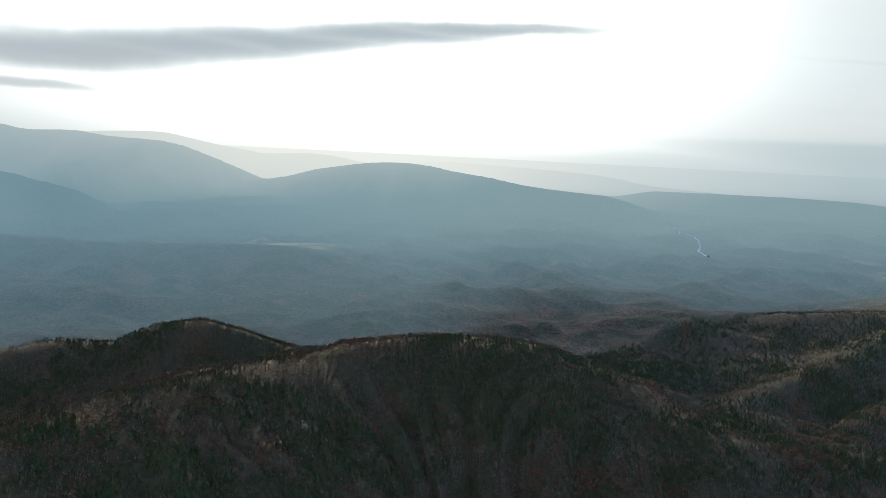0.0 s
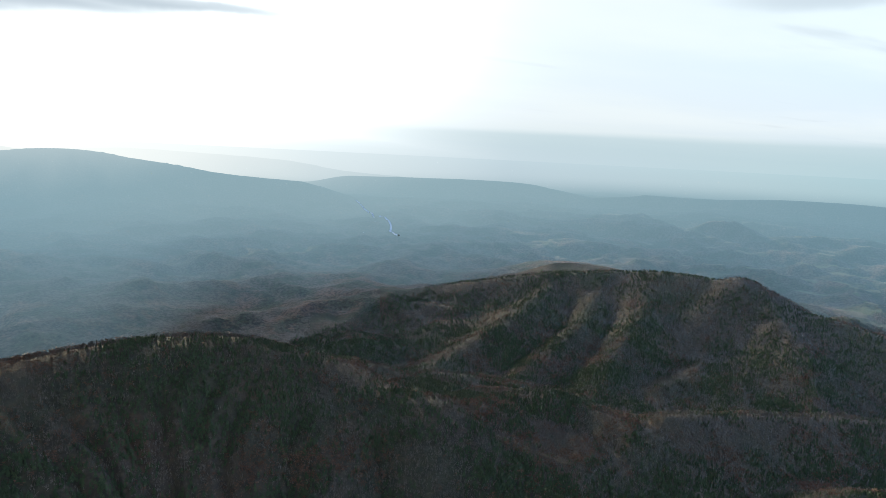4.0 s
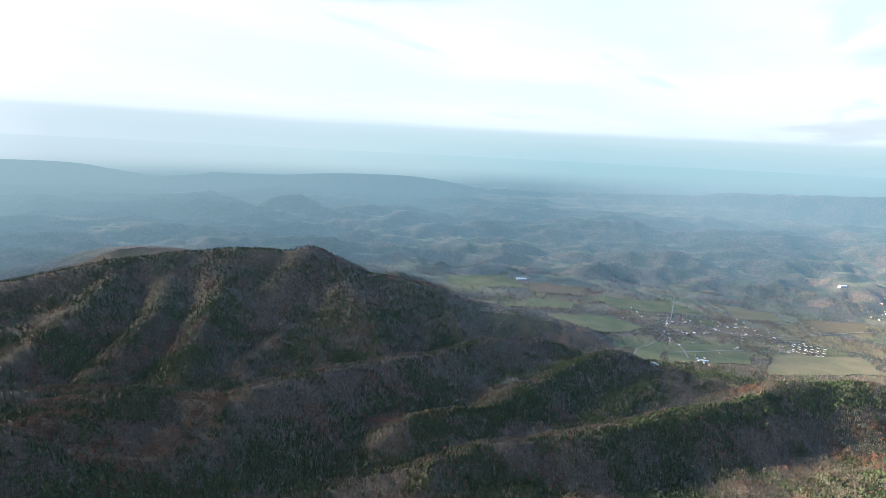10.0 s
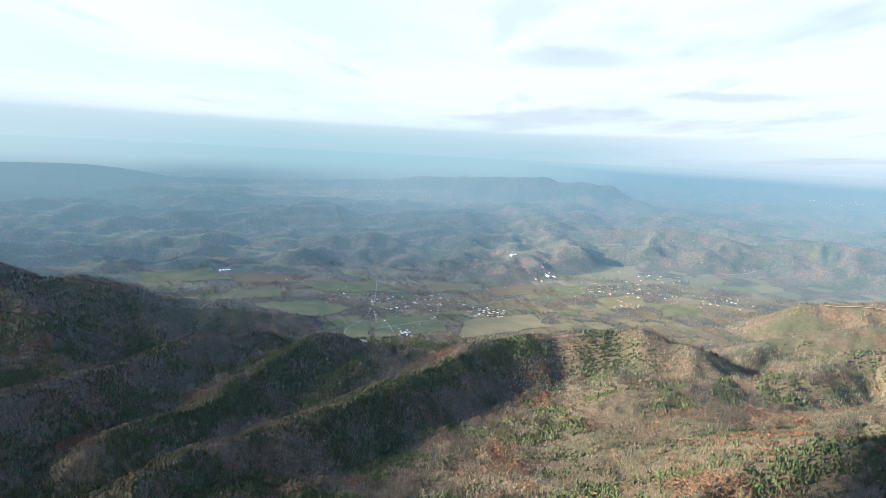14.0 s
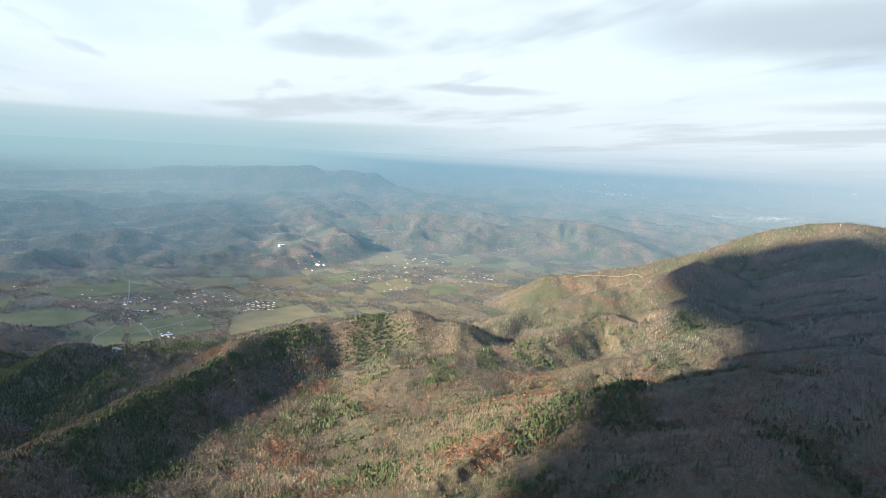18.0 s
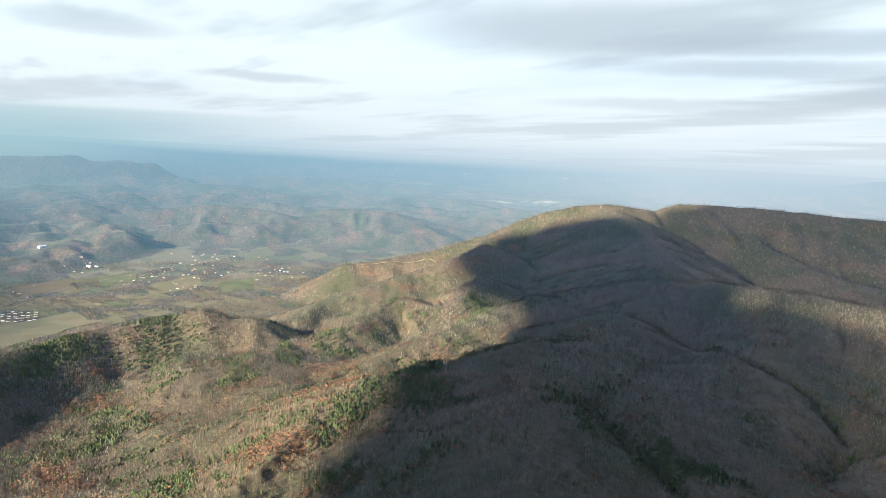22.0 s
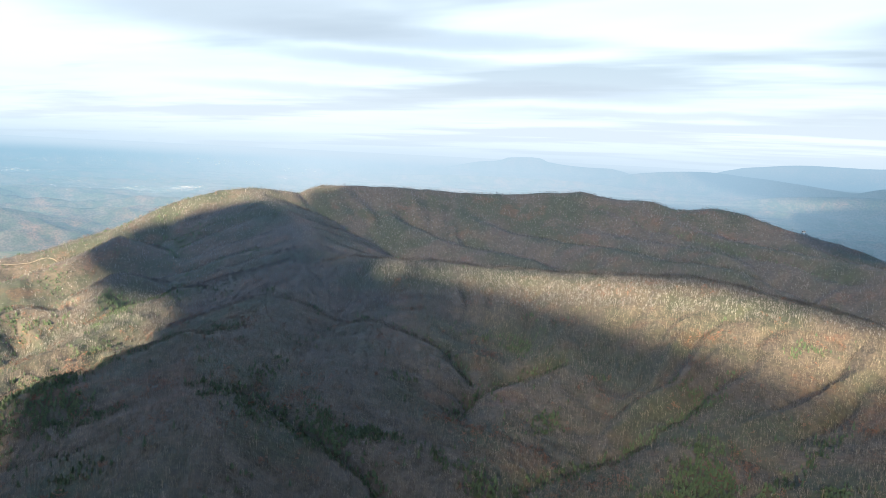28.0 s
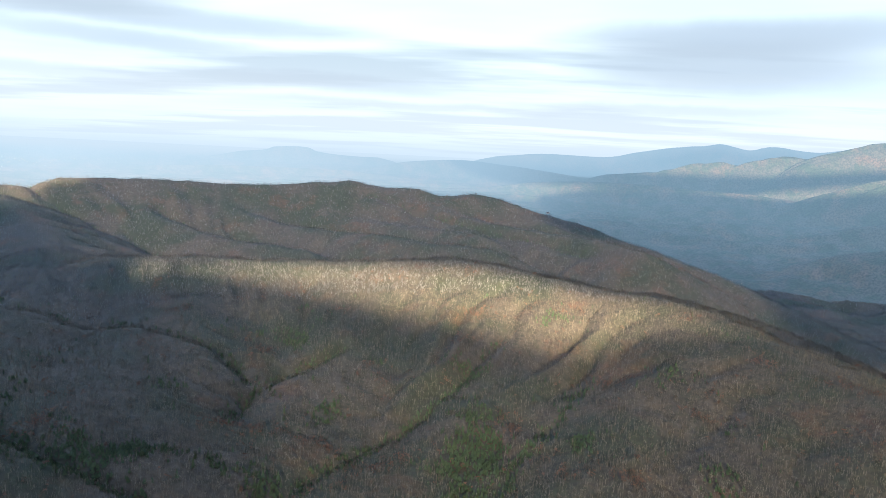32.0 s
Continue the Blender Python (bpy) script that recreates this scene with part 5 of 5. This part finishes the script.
def village():
    rng = np.random.RandomState(21)
    kinds = [gabled("house", 15, 9, 3.2, 2.4, WALL_WHITE, ROOF_GREY, "white-sided house with a grey shingle roof", "house", "houses in the valley"),
             gabled("house", 13, 8, 3.0, 2.2, WALL_TAN, ROOF_BROWN, "tan house with a brown shingle roof", "house", "houses in the valley"),
             gabled("house", 17, 9, 3.4, 2.6, WALL_BRICK, ROOF_GREY, "red brick house with a grey roof", "house", "houses in the valley"),
             gabled("house", 14, 8, 3.2, 2.0, WALL_WHITE, ROOF_METAL, "white house with a pale metal roof", "house", "houses in the valley"),
             gabled("trailer_home", 18, 5, 2.9, 0.8, WALL_WHITE, ROOF_METAL, "long white trailer home with a flat roof", "trailer home", "trailer homes", 4, False),
             gabled("shed", 22, 10, 4.0, 2.0, WALL_WHITE, ROOF_METAL, "white farm shed with a metal roof", "shed", "sheds in the valley", 0, False)]
    first = [True] * len(kinds)

    def put(k, az, far, turn, grow=1.0):
        if first[k]:
            first[k] = False
            settle(kinds[k], az, far, turn, grow)
            return kinds[k]
        p, s = ground_at(az, far)
        ob = copy_thing(kinds[k], pose(p.x, p.y, p.z, 0, 0, turn))
        ob.scale = (s * grow,) * 3
        return ob

    groups = [(86.9, 2430, 2.6, 110, 46), (81.9, 2420, 1.2, 110, 18), (101.8, 2935, 2.6, 140, 34), (96.8, 3107, 1.6, 120, 14), (78.9, 2530, 1.5, 100, 14),
              (75.4, 2781, 1.5, 80, 12), (111.1, 2979, 2.8, 120, 26), (91.7, 2666, 1.5, 100, 10), 
              (69.1, 2691, 1.6, 120, 8), (84.1, 2003, 1.3, 40, 7), (103.4, 2640, 1.6, 120, 12), (89.8, 2467, 1.3, 80, 12), (83.5, 2330, 3.0, 180, 36), (88.0, 2300, 2.4, 150, 28), (105.5, 3000, 3.0, 180, 18), (106.0, 3300, 3.5, 200, 16)]
    for az, far, da, df, count in groups:
        for _ in range(count):
            put(rng.choice([0, 1, 1, 2, 2, 1, 3]), az + da * rng.normal() * 0.6, far + df * rng.normal() * 0.7, rng.uniform(0, 180), rng.uniform(0.42, 0.68))
    for i in range(6):
        for j in range(4):
            put(4, 91.2 + i * 0.42 + rng.normal() * 0.06, 2285 + 30 * j + rng.normal() * 6, 60 + rng.normal() * 8, 0.55)
    for i in range(4):
        put(5, 69.0 + i * 0.24, 2960 + i * 6, 35, 1.0)
    for az, far, grow in ((93.9, 3354, 1.5), (97.0, 3116, 1.4), (97.5, 3125, 1.0), (84.6, 2010, 0.8), (85.0, 2012, 0.8)):
        put(5, az, far, rng.uniform(0, 180), grow)


village()


def specks(name, spots, mat, label, seed):
    """Pale low roofs of a far town, too many and too small to count."""
    rng = np.random.RandomState(seed)
    co = []
    cube = np.array([(x, y, z) for z in (0, 1) for x, y in ((-1, -1), (1, -1), (1, 1), (-1, 1))], float)
    face = np.array([4, 5, 6, 7, 0, 1, 5, 4, 1, 2, 6, 5, 2, 3, 7, 6, 3, 0, 4, 7])
    faces = []
    for az, far, da, df, count, size in spots:
        a, r = radians(az) + np.radians(da) * rng.normal(size=count) * 0.5, far + df * rng.normal(size=count) * 0.5
        x, y = r * np.sin(a), r * np.cos(a)
        z = height(x, y)
        for i in range(count):
            v = cube * [0.8 * size * rng.uniform(0.4, 2.4), 0.5 * size * rng.uniform(0.3, 0.9), size * 0.10] + [x[i], y[i], z[i] - 1]
            faces.append(face + 8 * len(co))
            co.append(v)
    co = np.concatenate(co)
    fx, fy, fz, _ = fold(co[:, 0], co[:, 1], co[:, 2])
    me = mesh_from(name, np.stack([fx, fy, fz], 1), np.concatenate(faces), 4)
    me.materials.append(mat)
    tagged(new(name, me), label, "town", kind="stuff")


PALE_TOWN = plain("pale_town_roofs", (0.36, 0.37, 0.375), (0.50, 0.50, 0.50), 0.3)
specks("far_town", [(126.3, 8600, 3, 1500, 160, 9), (130.0, 7300, 4, 500, 330, 9), (134.0, 7600, 2.5, 400, 200, 10), (126.6, 17000, 6, 2500, 110, 14), (122.5, 11500, 3, 900, 100, 12),
                    (135.0, 20000, 6, 3000, 70, 18), (119.0, 15000, 3, 1500, 40, 14), (143.0, 16000, 5, 3000, 60, 14), (132.0, 9500, 6, 1800, 90, 10)], PALE_TOWN, "pale roofs of a far hazy town on the plain", 4)
specks("far_village", [(21.0, 4300, 2.5, 700, 40, 5), (180.0, 7000, 2, 1500, 25, 12), (70.0, 5500, 10, 1500, 50, 4), (84.0, 3500, 16, 500, 70, 3.2), (104.0, 4200, 9, 500, 110, 4.2), (108.0, 3500, 8, 400, 70, 3.6),
                       (100.0, 5600, 8, 1200, 90, 4.4)], PALE_TOWN, "scattered pale houses in the hazy far hills", 6)
specks("valley_roofs", [(74.0, 2700, 8, 180, 30, 2.6), (85.0, 2500, 12, 300, 70, 2.4), (98.0, 2800, 10, 300, 60, 2.8), (108.0, 2750, 7, 260, 40, 2.8), (86.5, 2420, 4, 130, 50, 2.6)],
       WALL_WHITE, "small pale roofs of sheds and cars scattered along the lanes", 9)


# ---- single trees and small buildings that stand out ----
def solid(name, tris, mat, parent, label="", kind=""):
    me = mesh_from(name, tris.reshape(-1, 3), np.arange(tris.size // 3), 3)
    nor = np.tile(np.array([0, 0, 1], np.float32), (tris.size // 3, 1))
    me.attributes.new("slope", "FLOAT_VECTOR", "POINT").data.foreach_set("vector", nor.ravel())
    me.materials.append(mat)
    ob = new(name, me)
    ob.parent = parent
    return tagged(ob, label, kind=kind)


def trunk_mesh(rng, tall, thick):
    """A tapered, slightly bent trunk."""
    bm = bmesh.new()
    rows = []
    for k in range(5):
        h = k / 4
        off = (rng.normal() * 0.12 * h, rng.normal() * 0.12 * h)
        w = thick * (1 - 0.75 * h)
        rows.append([bm.verts.new((off[0] + w * math.cos(1.2566 * i), off[1] + w * math.sin(1.2566 * i), h * tall)) for i in range(5)])
    for a, b in zip(rows, rows[1:]):
        for i in range(5):
            bm.faces.new((a[i], a[(i + 1) % 5], b[(i + 1) % 5], b[i]))
    return bm


TRUNK = bark("grey_trunk", (0.20, 0.175, 0.14), (0.30, 0.26, 0.20), 0.0)


def single_tree(kind, rng):
    label = {"bare_tree": "tall leafless grey hardwood tree on the slope", "pine_tree": "dark green pine standing on the slope",
             "autumn_tree": "orange-brown tree still in leaf among bare woods"}[kind]
    top = new(kind)
    tagged(top, label, "tree", kind.replace("_", " ") + "s on the ridge")
    tall = 13.0
    part("trunk", trunk_mesh(rng, tall * (0.9 if kind != "autumn_tree" else 0.6), 0.28), TRUNK, top)
    if kind == "bare_tree":
        for k in range(7):
            a, z0 = rng.uniform(0, 6.28), rng.uniform(0.3, 0.7)
            p = np.array([0, 0, z0]) * tall
            q = np.array([0.22 * math.cos(a), 0.22 * math.sin(a), z0 + 0.27]) * tall
            tri = [sliver(p, q, 0.16, [-math.sin(a), math.cos(a), 0]), sliver(p, q, 0.16, [0, 0, 1])]
            for j in range(5):
                s = rng.uniform(0.4, 1.0)
                b = p + (q - p) * s
                tri.append(sliver(b, b + rng.normal(size=3) * [0.8, 0.8, 0.4] + [0, 0, 1.6], 0.07, [1, 0.5, 0]))
            solid("limb", np.array(tri), BARE, top)
    elif kind == "pine_tree":
        for k in range(6):
            tri = []
            z0, w = tall * (0.22 + 0.13 * k), 2.6 * (1 - 0.14 * k)
            ring = [[w * rng.uniform(0.6, 1.2) * math.cos(0.785 * i), w * rng.uniform(0.6, 1.2) * math.sin(0.785 * i), z0 + rng.uniform(-0.5, 0.5)] for i in range(8)]
            for i in range(8):
                tri.append([ring[i], ring[(i + 1) % 8], [0, 0, z0 + tall * 0.24]])
            solid("bough", np.array(tri), PINE, top)
    else:
        for k in range(6):
            c = np.array([rng.normal() * 1.6, rng.normal() * 1.6, tall * rng.uniform(0.4, 0.75)])
            tri = [c + rng.normal(size=3) * 0.9 + rng.normal(size=(3, 3)) * 0.55 for _ in range(26)]
            solid("leaf_clump", np.array(tri), RUST, top, kind="stuff")
    return top


def standing_trees():
    rng = np.random.RandomState(8)
    for kind, count in (("bare_tree", 150), ("pine_tree", 70), ("autumn_tree", 60)):
        made = [single_tree(kind, rng) for _ in range(3)]
        for i in range(count):
            az, far = rng.uniform(100, 200), math.sqrt(rng.uniform(640 ** 2, 1150 ** 2))
            if kind == "autumn_tree" and i == 0:
                az, far = 128.6, 905
            p, _ = ground_at(az, far)
            at = pose(p.x, p.y, p.z - 0.3, 0, 0, rng.uniform(0, 360))
            size = rng.uniform(0.75, 1.15)
            if i < 3:
                made[i].matrix_basis = at @ Matrix.Scale(size, 4)
            else:
                ob = copy_thing(made[i % 3], at)
                ob.scale = (size,) * 3


standing_trees()


def lookout():
    """A small pale hut on legs upon the summit."""
    top = new("lookout_tower")
    tagged(top, "small white lookout tower on the wooded summit", "tower")
    for x in (-1.6, 1.6):
        for y in (-1.6, 1.6):
            bm = bmesh.new()
            block(bm, x - 0.15, x + 0.15, y - 0.15, y + 0.15, -1, 12)
            part("leg", bm, WALL_TAN, top)
    bm = bmesh.new()
    block(bm, -2.4, 2.4, -2.4, 2.4, 12, 15)
    part("cabin", bm, WALL_WHITE, top)
    bm = bmesh.new()
    block(bm, -2.9, 2.9, -2.9, 2.9, 15.02, 15.4)
    part("roof", bm, ROOF_GREY, top)
    settle(top, 138.6, 2760, 20, 0.6)


lookout()


def hotel():
    """A tall pale block in the hazy valley east of the ridge."""
    top = new("tall_building")
    tagged(top, "white multi-storey building alone in hazy woods", "building")
    bm = bmesh.new()
    block(bm, -20, 20, -9, 9, -3, 34)
    part("wall", bm, ROOF_PALE, top)
    for k in range(8):
        bm = bmesh.new()
        block(bm, -19, 19, 8.8, 9.15, 2 + 4 * k, 3.6 + 4 * k)
        part("window_band", bm, GLASS_DARK, top)
    bm = bmesh.new()
    block(bm, -20.5, 20.5, -9.5, 9.5, 34.02, 35)
    part("roof", bm, ROOF_GREY, top)
    settle(top, 183.9, 6302, 5, 0.7)


hotel()


def pylon(az, far):
    """A steel lattice mast of a power line."""
    top = new("pylon")
    tagged(top, "tall grey steel lattice pylon in the valley", "pylon", "pylons in the valley")
    tall = 42.0

    def bar(name, p, q, wide):
        bm = bmesh.new()
        p, q = Vector(p), Vector(q)
        turn = (q - p).to_track_quat("Z", "Y").to_matrix().to_4x4()
        bmesh.ops.create_cone(bm, cap_ends=True, segments=4, radius1=wide, radius2=wide, depth=(q - p).length,
                              matrix=Matrix.Translation((p + q) / 2) @ turn)
        part(name, bm, STEEL, top)

    corners = [(-1, -1), (1, -1), (1, 1), (-1, 1)]
    for x, y in corners:
        bar("leg", (4 * x, 4 * y, -1), (0.8 * x, 0.8 * y, tall), 0.28)
    for k in range(6):
        a, b = k / 6, (k + 1) / 6
        wa, wb = 4 - 3.2 * a, 4 - 3.2 * b
        for (x, y), (u, v) in zip(corners, corners[1:] + corners[:1]):
            bar("brace", (wa * x, wa * y, a * tall), (wb * u, wb * v, b * tall), 0.16)
    for h, w in ((0.72, 8.0), (0.84, 7.0), (0.96, 6.0)):
        bar("arm", (-w, 0, h * tall), (w, 0, h * tall), 0.25)
    settle(top, az, far, 30, 0.62)


STEEL = plain("galvanised_steel", (0.36, 0.37, 0.38), (0.44, 0.45, 0.46), 0.5, 0.5)
pylon(81.7, 2360)
pylon(82.1, 2120)
